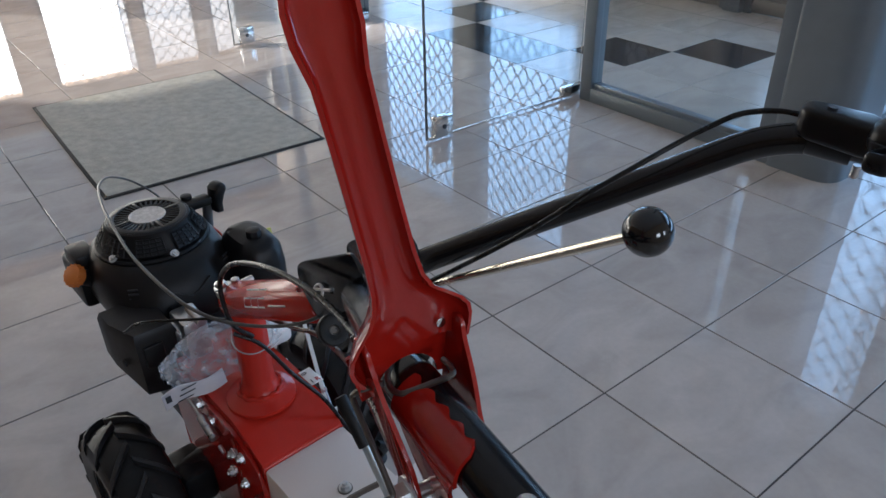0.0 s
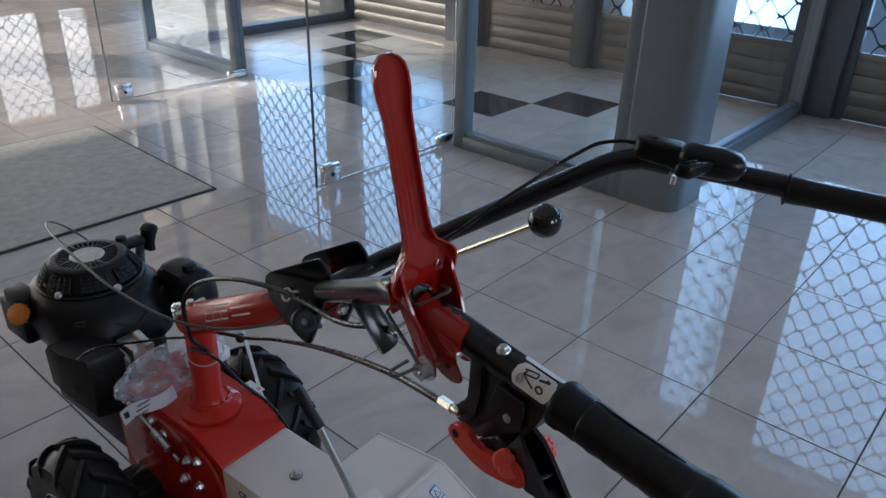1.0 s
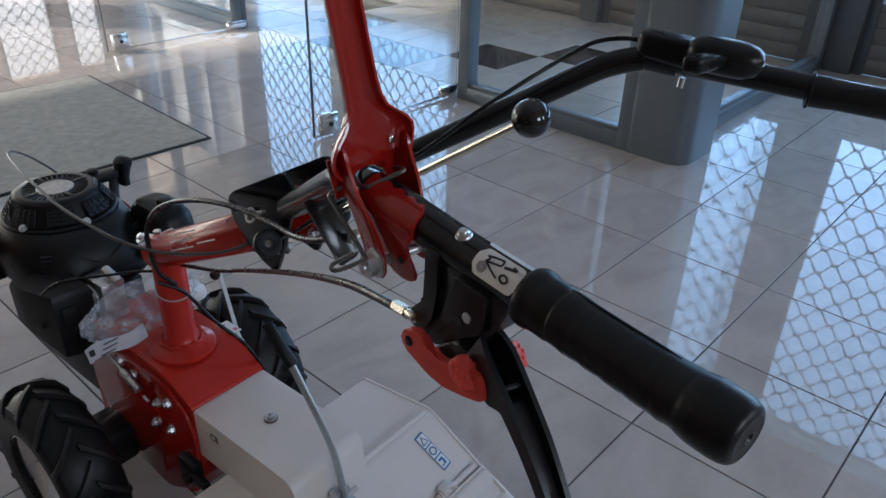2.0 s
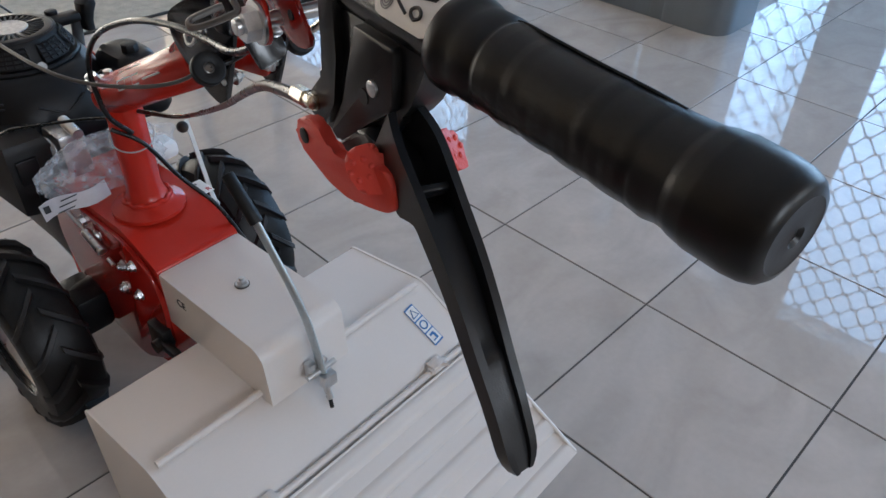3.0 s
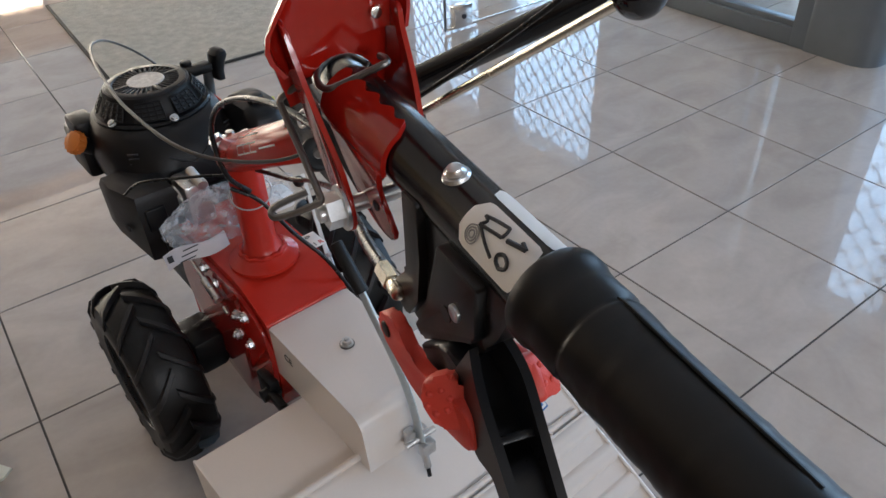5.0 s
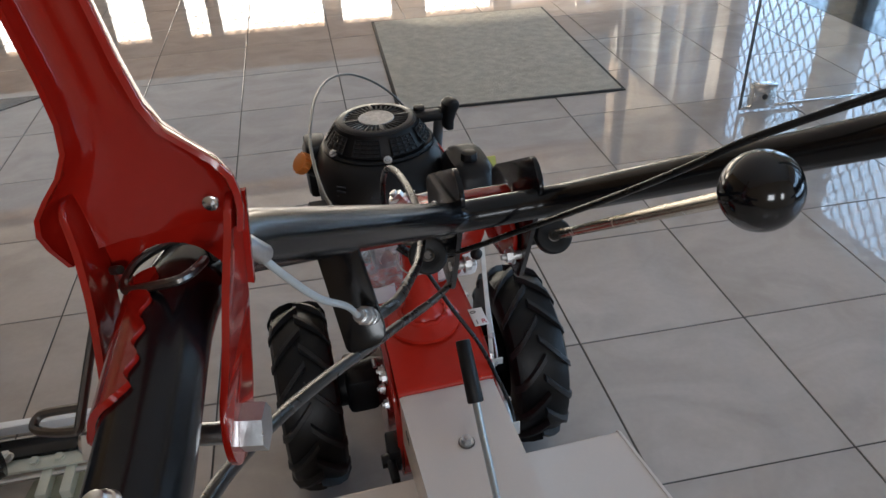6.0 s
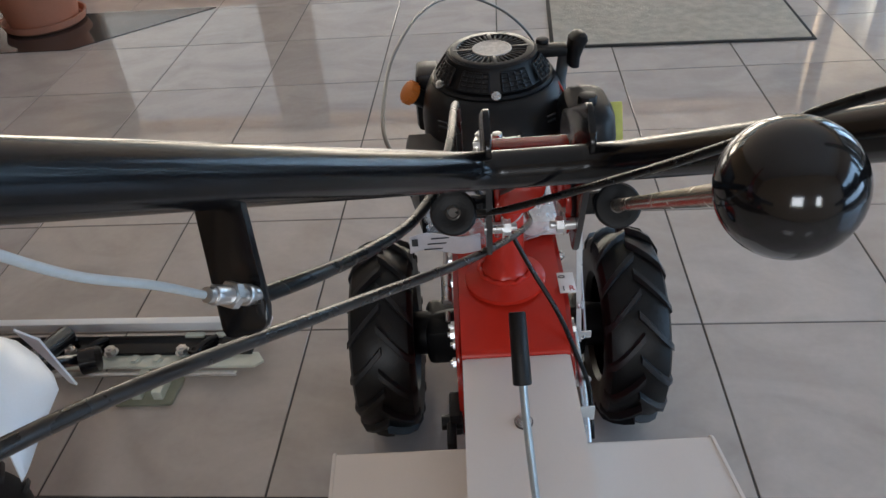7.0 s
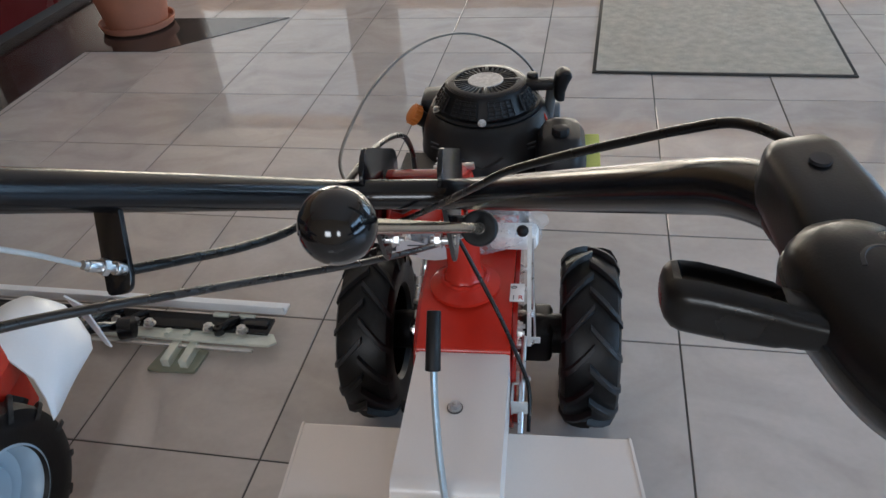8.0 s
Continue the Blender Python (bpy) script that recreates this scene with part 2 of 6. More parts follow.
OLIVE = noisy("dull_olive_paint", (0.22, 0.23, 0.17), 0.5, vary=0.12, scale=30, bump=0.02)
RIM = noisy("pale_blue_rim", (0.42, 0.52, 0.60), 0.35, vary=0.06, scale=15, bump=0.01)

# ---- mesh helpers ----
def finish(name, bm, material, smooth=38.0):
    bmesh.ops.recalc_face_normals(bm, faces=bm.faces)
    me = bpy.data.meshes.new(name)
    bm.to_mesh(me)
    bm.free()
    for p in me.polygons:
        p.use_smooth = smooth > 0
    if smooth > 0:
        me.set_sharp_from_angle(angle=radians(smooth))
    me.materials.append(material)
    return me


def part(name, bm, material, parent, label="", smooth=38.0):
    """One mesh object under a thing or under a part."""
    ob = new(name, finish(name, bm, material, smooth))
    ob.parent = parent
    return tagged(ob, label)


def solid(name, bm, material, label, category, kind="", group="", m=None, smooth=38.0):
    """A top-level thing that is one mesh."""
    ob = new(name, finish(name, bm, material, smooth))
    if m is not None:
        ob.matrix_world = m
    return tagged(ob, label, category, group, kind)


def thing(name, m, label, category, group="", kind=""):
    ob = new(name)
    ob.matrix_world = m
    ob.empty_display_size = 0.1
    return tagged(ob, label, category, group, kind)


def mx(x=0, y=0, z=0, rx=0, ry=0, rz=0):
    return pose(x, y, z, rx, ry, rz)


def frame_from(origin, y_axis, up=(0, 0, 1)):
    """A matrix whose y points along y_axis and whose z leans to up."""
    y = Vector(y_axis).normalized()
    x = y.cross(Vector(up)).normalized()
    z = x.cross(y)
    m = Matrix((x, y, z)).transposed().to_4x4()
    m.translation = origin
    return m


def box(bm, sx, sy, sz, m=Matrix(), bevel=0.0, seg=2):
    """A box centred on m."""
    g = bmesh.ops.create_cube(bm, size=1.0, matrix=m @ Matrix.Diagonal((sx, sy, sz, 1)))
    if bevel:
        edges = list({e for v in g["verts"] for e in v.link_edges})
        bmesh.ops.bevel(bm, geom=edges, offset=bevel, segments=seg, profile=0.5, affect="EDGES")
    return bm


def span(bm, a, b, bevel=0.0):
    """A box between two corners."""
    a, b = Vector(a), Vector(b)
    d = b - a
    return box(bm, abs(d.x), abs(d.y), abs(d.z), Matrix.Translation((a + b) / 2), bevel)


def lathe(bm, profile, m=Matrix(), seg=32, caps=True):
    """Turns (radius, height) pairs round z."""
    rings = []
    for r, z in profile:
        if r < 1e-5:
            rings.append([bm.verts.new(m @ Vector((0, 0, z)))])
        else:
            rings.append([bm.verts.new(m @ Vector((r * math.cos(2 * math.pi * i / seg), r * math.sin(2 * math.pi * i / seg), z))) for i in range(seg)])
    for a, b in zip(rings, rings[1:]):
        for i in range(seg):
            j = (i + 1) % seg
            quad = [a[i % len(a)], a[j % len(a)], b[j % len(b)], b[i % len(b)]]
            keep = [v for k, v in enumerate(quad) if v not in quad[:k]]
            if len(keep) > 2:
                bm.faces.new(keep)
    if caps:
        for r in (rings[0], rings[-1]):
            if len(r) > 2:
                bm.faces.new(r)
    return bm


def cyl(bm, r, a, b, seg=20, r2=None, bevel=0.0):
    """A cylinder or cone from a to b, with softened ends."""
    a, b = Vector(a), Vector(b)
    r2 = r if r2 is None else r2
    h = (b - a).length
    m = Matrix.Translation(a) @ (b - a).to_track_quat("Z", "Y").to_matrix().to_4x4()
    if bevel:
        prof = [(r - bevel, 0), (r - bevel * 0.3, bevel * 0.3), (r, bevel), (r2, h - bevel), (r2 - bevel * 0.3, h - bevel * 0.3), (r2 - bevel, h)]
    else:
        prof = [(r, 0), (r2, h)]
    return lathe(bm, prof, m, seg)


def hexa(bm, r, a, b):
    return cyl(bm, r, a, b, 6)


def smooth_line(points, per=8):
    """A Catmull-Rom line through the points."""
    p = [Vector(q) for q in points]
    p = [2 * p[0] - p[1]] + p + [2 * p[-1] - p[-2]]
    out = []
    for i in range(1, len(p) - 2):
        for k in range(per):
            t = k / per
            a, b, c, d = p[i - 1], p[i], p[i + 1], p[i + 2]
            out.append(0.5 * ((2 * b) + (c - a) * t + (2 * a - 5 * b + 4 * c - d) * t * t + (3 * b - a - 3 * c + d) * t ** 3))
    out.append(p[-2])
    return out


def tube(bm, points, r, seg=12, per=8, curve=True):
    """A round rod or hose along the points; r may be a function of 0..1."""
    line = smooth_line(points, per) if curve else [Vector(q) for q in points]
    rad = r if callable(r) else (lambda s: r)
    n = len(line)
    t0 = (line[1] - line[0]).normalized()
    side = t0.orthogonal().normalized()
    rings = []
    for i, p in enumerate(line):
        t = (line[min(i + 1, n - 1)] - line[max(i - 1, 0)]).normalized()
        side = (side - t * side.dot(t)).normalized()
        other = t.cross(side)
        q = rad(i / (n - 1))
        rings.append([bm.verts.new(p + (side * math.cos(2 * math.pi * k / seg) + other * math.sin(2 * math.pi * k / seg)) * q) for k in range(seg)])
    for a, b in zip(rings, rings[1:]):
        for k in range(seg):
            j = (k + 1) % seg
            bm.faces.new((a[k], a[j], b[j], b[k]))
    bm.faces.new(rings[0])
    bm.faces.new(rings[-1])
    return bm


def round_poly(points, radius, seg=4):
    """Rounds the corners of a 2D outline; radius may be a list."""
    out = []
    n = len(points)
    for i in range(n):
        a, b, c = (Vector(points[(i + k) % n]) for k in (-1, 0, 1))
        r = radius[i] if isinstance(radius, (list, tuple)) else radius
        u, v = (a - b), (c - b)
        r = min(r, u.length * 0.45, v.length * 0.45)
        if r < 1e-5:
            out.append(b)
            continue
        p, q = b + u.normalized() * r, b + v.normalized() * r
        for k in range(seg + 1):
            t = k / seg
            out.append((1 - t) ** 2 * p + 2 * t * (1 - t) * b + t * t * q)
    return out


def plate(bm, outline, thick, m=Matrix(), bevel=0.0):
    """A flat plate: a 2D outline in m's xy plane, thick along z, centred."""
    top = [bm.verts.new(m @ Vector((p[0], p[1], thick / 2))) for p in outline]
    low = [bm.verts.new(m @ Vector((p[0], p[1], -thick / 2))) for p in outline]
    faces = [bm.faces.new(top), bm.faces.new(low[::-1])]
    n = len(outline)
    for i in range(n):
        j = (i + 1) % n
        faces.append(bm.faces.new((top[i], low[i], low[j], top[j])))
    if bevel:
        edges = list(faces[0].edges) + list(faces[1].edges)
        bmesh.ops.bevel(bm, geom=edges, offset=bevel, segments=2, profile=0.5, affect="EDGES")
    return bm


def loft(bm, sections, caps=True):
    """Skins a list of equally long closed sections."""
    rings = [[bm.verts.new(p) for p in s] for s in sections]
    n = len(rings[0])
    for a, b in zip(rings, rings[1:]):
        for k in range(n):
            j = (k + 1) % n
            bm.faces.new((a[k], a[j], b[j], b[k]))
    if caps:
        bm.faces.new(rings[0])
        bm.faces.new(rings[-1])
    return bm


def superellipse(cx, cy, a, b, n, count=32):
    out = []
    for i in range(count):
        t = 2 * math.pi * i / count
        c, s = math.cos(t), math.sin(t)
        out.append((cx + a * math.copysign(abs(c) ** (2 / n), c), cy + b * math.copysign(abs(s) ** (2 / n), s)))
    return out


def sheet(bm, profile, x0, x1, thick):
    """Bent sheet metal: a (y, z) line swept from x0 to x1, with thickness."""
    line = [Vector((0, y, z)) for y, z in profile]
    off = []
    for i in range(len(line)):
        d = (line[min(i + 1, len(line) - 1)] - line[max(i - 1, 0)]).normalized()
        off.append(line[i] + Vector((0, d.z, -d.y)) * thick)
    loop = line + off[::-1]
    return loft(bm, [[Vector((x, p.y, p.z)) for p in loop] for x in (x0, x1)])


def words(text, size, m, material, parent, label="", thick=0.0003):
    """Flat lettering in the built-in font, turned into a mesh."""
    cu = bpy.data.curves.new("writing", "FONT")
    cu.body, cu.size, cu.extrude = text, size, thick
    cu.align_x, cu.align_y = "CENTER", "CENTER"
    tmp = bpy.data.objects.new("writing", cu)
    me = bpy.data.meshes.new_from_object(tmp)
    me.transform(m)
    bpy.data.objects.remove(tmp)
    me.materials.clear()
    me.materials.append(material)
    ob = new("lettering", me)
    ob.parent = parent
    return tagged(ob, label)

# ---- the showroom: walls, ceiling, shop fronts ----
T = 0.45
EAST, NORTH, WEST, SOUTH, TOP = 5.24, 10.0, -6.6, -4.0, 4.75

solid("wall_west", span(bmesh.new(), (WEST - 0.2, SOUTH, 0), (WEST, NORTH, TOP)), OCHRE, "plain dull ochre painted plaster wall", "wall", "structure", smooth=0)
bm = bmesh.new()
for a, b in (((WEST - 0.2, 0), (EAST + 0.2, 1.2)), ((WEST - 0.2, 2.15), (EAST + 0.2, TOP)), ((WEST - 0.2, 1.2), (-0.35, 2.15)), ((0.55, 1.2), (1.5, 2.15)), ((2.0, 1.2), (EAST + 0.2, 2.15))):
    span(bm, (a[0], SOUTH - 0.2, a[1]), (b[0], SOUTH, b[1]))
solid("wall_south", bm, CREAM, "plain cream painted wall with two window openings", "wall", "structure", smooth=0)
solid("ceiling", span(bmesh.new(), (WEST - 0.2, SOUTH - 0.2, TOP), (EAST + 0.2, NORTH + 0.2, TOP + 0.2)), CEIL, "plain pale painted ceiling", "ceiling", "structure", smooth=0)
solid("wall_north", span(span(bmesh.new(), (WEST - 0.2, NORTH, 2.05), (EAST + 0.2, NORTH + 0.2, 2.60)), (WEST - 0.2, NORTH, 4.60), (EAST + 0.2, NORTH + 0.2, TOP)), PIER, "painted lintels over the shop front and its transom", "wall", "structure", smooth=0)
# added pane: filters sky and lamp so the floor sheen stays dim and warm
transom = solid("sky_filter_pane", span(bmesh.new(), (WEST - 0.2, NORTH + 0.09, 2.60), (EAST + 0.2, NORTH + 0.10, 4.60)), AMBER_GLASS, "unseen warm pane added over the shop front to dim and tint the sky", "window", "structure", smooth=0)
transom.visible_shadow = False
solid("wall_east", span(bmesh.new(), (EAST, SOUTH, 3.0), (EAST + 0.2, NORTH, TOP)), WALL, "painted lintel over the shop front", "wall", "structure", smooth=0)
solid("street", span(bmesh.new(), (-40, -40, -0.30), (60, 70, -0.05)), STREET, "grey paved street outside the shop", "street", "structure", smooth=0)


def wavy_rods(bm, length, z0, z1, cell=0.19, pitch=0.096, r=0.0105):
    """Interlinked wavy rods of a rolling grille, along x in the plane y = 0."""
    rows = int((z1 - z0) / pitch)
    steps = int(length / cell * 12)
    for k in range(rows + 1):
        z, flip = z0 + k * pitch, 1 if k % 2 else -1
        rings = []
        for i in range(steps + 1):
            x = length * i / steps
            zz = z + flip * 0.050 * math.sin(2 * math.pi * x / cell)
            rings.append([bm.verts.new((x + a, b, zz + c)) for a, b, c in ((0, -r, -r * 0.6), (0, r, -r * 0.6), (0, 0, r))])
        for a, b in zip(rings, rings[1:]):
            for j in range(3):
                bm.faces.new((a[j], a[(j + 1) % 3], b[(j + 1) % 3], b[j]))
    return bm


def slat_bank(bm, length, height, pitch=0.105):
    """Solid lower slats of a rolling shutter: shallow curved laths."""
    prof = []
    n = max(1, round(height / pitch))
    pitch = height / n
    for k in range(n):
        z = k * pitch
        prof += [(0.0, z + 0.004), (-0.006, z + 0.008), (-0.013, z + 0.030), (-0.015, z + 0.055), (-0.013, z + 0.080), (-0.006, z + 0.098), (0.0, z + 0.101)]
    line = [(y, z) for y, z in prof]
    loop = [Vector((0, y, z)) for y, z in line] + [Vector((0, 0.012, z)) for _, z in (line[-1], line[0])]
    return loft(bm, [[Vector((x, p.y, p.z)) for p in loop] for x in (0.0, length)])


def shutter(name, m, length, solid_height, top, label):
    ob = thing(name, m, label, "shutter", "rolling shutters of the shop fronts", "structure")
    part("slat_curtain", slat_bank(bmesh.new(), length, solid_height), SHUTTER, ob, "grey solid slats")
    part("grille", wavy_rods(bmesh.new(), length, solid_height + 0.05, top), GRILLE, ob, "dark wavy rods")
    bm = bmesh.new()
    span(bm, (0, -0.014, solid_height), (length, 0.014, solid_height + 0.045), 0.004)
    part("bottom_bar", bm, SHUTTER, ob)
    for x in (0.0, length):
        bm = bmesh.new()
        span(bm, (x - 0.03, -0.03, 0), (x + 0.03, 0.03, top), 0.004)
        part("guide_rail", bm, ALU_DARK, ob)
    return ob


# piers between the shutters of the east front, then the shutters themselves
piers_east = [(-4.0, -3.7), (-0.27, -0.06), (-0.02, 0.04), (1.62, 1.76), (2.75, 3.15), (4.55, 4.95), (6.55, 7.45), (7.58, 7.86), (8.2, 8.88), (9.65, 10.0)]
for a, b in piers_east:
    solid("pier", span(bmesh.new(), (EAST - 0.06, a, 0), (EAST + 0.16, b, 3.0), 0.01), ALU_DARK, "dark grey clad pier between shutters", "pier", "structure", "piers of the shop front")
for (a0, a1), (b0, b1) in zip(piers_east, piers_east[1:]):
    if b0 - a1 < 0.1:
        continue
    shutter("rolling_shutter", pose(EAST + 0.03, b0 - 0.03, 0, 0, 0, -90), b0 - a1 - 0.06, 0.40, 3.0, "rolling shutter with grey slats below and an open wavy grille")
# added block hiding the east lamp behind this bay, removes its floor reflection
solid("street_light_block", span(bmesh.new(), (EAST + 0.30, 1.55, -0.05), (EAST + 0.62, 2.90, 3.2), 0.02), WALL, "unseen block added outside the shutter to hold back the street light", "pillar", "structure")
piers_north = [(WEST, -5.85), (-4.08, -3.98), (-3.26, -2.45), (-1.85, -1.41), (-1.0, -0.94), (0.67, 0.83), (1.7, 2.1), (3.3, 3.45), (4.25, 4.45), (4.95, EAST)]
for a, b in piers_north:
    tall = b - a > 0.6
    solid("pier", span(bmesh.new(), (a, NORTH - 0.06, 0), (b, NORTH + 0.16, TOP if tall else 2.05), 0.01), ALU_DARK if tall else PIER, "tall grey pier of the shop front" if tall else "warm cream painted pier of the shop front", "pier", "structure", "piers of the shop front")
for (a0, a1), (b0, b1) in zip(piers_north, piers_north[1:]):
    shutter("rolling_shutter", pose(a1 + 0.03, NORTH + 0.03, 0), b0 - a1 - 0.06, 0.50, 2.05, "rolling shutter with grey slats below and an open wavy grille")

# ---- glazed entrance lobby ----
def glass_bay(name, m, length, height, rail, label, left_post=True, right_post=True):
    """A framed pane along x: rails, posts and one sheet of glass."""
    ob = thing(name, m, label, "glazed screen", "framed panes of the lobby", "structure")
    bm = bmesh.new()
    span(bm, (0, -0.045, 0), (length, 0.045, rail), 0.006)
    part("bottom_rail", bm, ALU, ob)
    bm = bmesh.new()
    span(bm, (0, -0.028, rail - 0.004), (length, 0.028, rail + 0.022), 0.005)
    part("glazing_bead", bm, ALU, ob)
    bm = bmesh.new()
    span(bm, (0, -0.045, height), (length, 0.045, height + 0.10), 0.006)
    part("top_rail", bm, ALU, ob)
    for x, use in ((0.0, left_post), (length, right_post)):
        if use:
            bm = bmesh.new()
            s = 1 if x == 0 else -1
            span(bm, (x, -0.047, 0), (x + s * 0.075, 0.047, height), 0.008)
            part("post", bm, ALU, ob)
    bm = bmesh.new()
    span(bm, (0.05, -0.005, rail), (length - 0.05, 0.005, height))
    pane = part("pane", bm, GLASS, ob, "clear glass", 0)
    pane.visible_shadow = False
    return ob


glass_bay("glazed_screen", pose(3.03, 1.15, 0, 0, 0, -90), 1.09, 2.45, 0.075, "grey framed glass screen beside the open doors")
glass_bay("glazed_screen", pose(3.28, -0.05, 0), 1.90, 2.45, 0.075, "grey framed glass screen of the lobby", False, True)
glass_bay("glazed_screen", pose(3.03, 4.62, 0, 0, 0, -90), 1.34, 2.45, 0.075, "grey framed glass screen beside the open doors")

bm = bmesh.new()
plate(bm, round_poly([(-0.16, -0.15), (0.16, -0.15), (0.16, 0.15), (-0.16, 0.15)], [0.11, 0.03, 0.03, 0.03], 8), TOP, mx(0, 0, TOP / 2))
solid("corner_column", bm, ALU, "rounded grey powder-coated corner column", "column", "structure", m=pose(3.14, -0.07, 0))
bm = bmesh.new()
span(bm, (2.985, 1.15, 2.45), (3.075, 3.28, 2.55), 0.006)
solid("door_head", bm, ALU, "grey metal rail over the doorway", "door head", "structure")
bm = bmesh.new()
span(bm, (3.08, 4.5, 0), (EAST - 0.06, 4.62, 0.085), 0.008)
solid("kerb", bm, ALU_DARK, "low dark kerb across the lobby floor", "kerb", "structure")


def glass_door(name, m, label):
    """A frameless leaf standing open; x runs from the hinge to the free edge."""
    ob = thing(name, m, label, "door", "open glass doors", "structure")
    bm = bmesh.new()
    span(bm, (0.02, -0.005, 0.012), (1.04, 0.005, 2.40), 0.0015)
    pane = part("pane", bm, GLASS, ob, "clear frameless glass", 0)
    pane.visible_shadow = False
    bm = bmesh.new()
    span(bm, (0.90, -0.022, 0.014), (1.00, 0.022, 0.115), 0.004)
    lock = part("lock_plate", bm, CHROME, ob, "satin metal lock box")
    bm = bmesh.new()
    cyl(bm, 0.011, (0.95, -0.026, 0.065), (0.95, 0.026, 0.065), 16)
    part("keyhole", bm, INK, lock)
    bm = bmesh.new()
    span(bm, (0.0, -0.02, 0.012), (0.15, 0.02, 0.065), 0.004)
    part("pivot_shoe", bm, CHROME, ob, "satin metal floor pivot")
    bm = bmesh.new()
    span(bm, (0.15, -0.007, 0.010), (1.04, 0.007, 0.020), 0.001)
    part("bottom_strip", bm, CHROME, ob)
    bm = bmesh.new()
    span(bm, (1.036, -0.006, 0.012), (1.042, 0.006, 2.40))
    part("edge_strip", bm, ALU_DARK, ob)
    return ob


glass_door("door_1", pose(3.05, 1.20, 0, 0, 0, 180), "open frameless glass door with a metal lock box")
glass_door("door_2", pose(3.05, 3.27, 0, 0, 0, 180), "open frameless glass door with a metal lock box")

# ---- entrance mat ----
mat = thing("entrance_mat", pose(1.185, 2.235, 0, 0, 0, -1.6), "grey-green ribbed entrance mat with a dark edge", "mat")
bm = bmesh.new()
plate(bm, round_poly([(-0.49, -0.655), (0.49, -0.655), (0.49, 0.655), (-0.49, 0.655)], 0.008), 0.008, mx(0, 0, 0.005))
part("carpet", bm, MAT_CLOTH, mat)
bm = bmesh.new()
for x0, x1, y0, y1 in ((-0.505, 0.505, -0.67, -0.652), (-0.505, 0.505, 0.652, 0.67), (-0.505, -0.487, -0.652, 0.652), (0.487, 0.505, -0.652, 0.652)):
    span(bm, (x0, y0, 0.0), (x1, y1, 0.007), 0.002)
part("border", bm, MAT_EDGE, mat, "dark rubber edge")

# ---- dark stone inlay with the planter ----
stone_edge = [(-3.6, -4.0), (-1.83, -4.0), (-1.83, 1.81), (-1.44, 1.81), (-0.91, 2.27), (-1.83, 2.27), (-1.83, 3.4), (-3.6, 3.4)]
bm = bmesh.new()
plate(bm, stone_edge, 0.008, mx(0, 0, 0.0))
solid("stone_inlay", bm, STONE_DARK, "dark brown polished stone inlay in the floor", "floor", "structure", smooth=0)
pot = thing("planter", pose(-1.72, 2.16, 0.004), "round terracotta planter on a saucer", "planter")
bm = bmesh.new()
lathe(bm, [(0.0, 0.0), (0.165, 0.0), (0.185, 0.012), (0.197, 0.045), (0.188, 0.045), (0.178, 0.018), (0.0, 0.014)], seg=48, caps=False)
part("saucer", bm, TERRACOTTA, pot)
bm = bmesh.new()
lathe(bm, [(0.0, 0.014), (0.15, 0.014), (0.158, 0.03), (0.205, 0.30), (0.218, 0.30), (0.222, 0.35), (0.205, 0.35), (0.196, 0.29), (0.0, 0.29)], seg=48, caps=False)
part("bowl", bm, TERRACOTTA, pot)
bm = bmesh.new()
lathe(bm, [(0.197, 0.292), (0.12, 0.302), (0.0, 0.306)], seg=32, caps=False)
part("soil", bm, SOIL, pot)


def display_block(m, w, d, h, material, label):
    ob = thing("display_unit", m, label, "display unit", "display units on the dark stone")
    bm = bmesh.new()
    span(bm, (-w / 2, -d / 2, 0.05), (w / 2, d / 2, h), 0.006)
    part("body", bm, material, ob)
    bm = bmesh.new()
    span(bm, (-w / 2 + 0.03, -d / 2 + 0.03, 0), (w / 2 - 0.03, d / 2 - 0.03, 0.052))
    part("plinth", bm, INK, ob)
    bm = bmesh.new()
    span(bm, (-w / 2 - 0.012, -d / 2 - 0.012, h), (w / 2 + 0.012, d / 2 + 0.012, h + 0.025), 0.004)
    part("top", bm, material, ob)


display_block(pose(-2.75, 2.35, 0.004), 0.8, 1.0, 1.25, WINE, "dark red laminate display unit")
display_block(pose(-2.75, 1.0, 0.004), 0.8, 1.5, 1.25, NAVY, "blue-black laminate display unit")

# ---- the walk-behind flail mower ----
# its own frame: x to the machine's right, y forward, z up
MOWER = pose(0.478, -0.603, 0, 0, 0, 3.2)
mower = thing("walk_behind_mower", MOWER, "red and white walk-behind flail mower with a black engine", "mower")


def tyre_mesh(bm, radius, width):
    """An agricultural tyre round x: the carcass."""
    w = width / 2
    r = radius - 0.0125
    prof = [(r * 0.56, -w * 0.72), (r * 0.60, -w * 0.90), (r * 0.74, -w * 1.0), (r * 0.88, -w * 0.97), (r * 0.95, -w * 0.86), (r * 0.985, -w * 0.6), (r, -w * 0.25),
            (r, w * 0.25), (r * 0.985, w * 0.6), (r * 0.95, w * 0.86), (r * 0.88, w * 0.97), (r * 0.74, w * 1.0), (r * 0.60, w * 0.90), (r * 0.56, w * 0.72)]
    turn = Matrix.Rotation(radians(90), 4, "Y")
    lathe(bm, prof, turn, 56, False)
    return bm


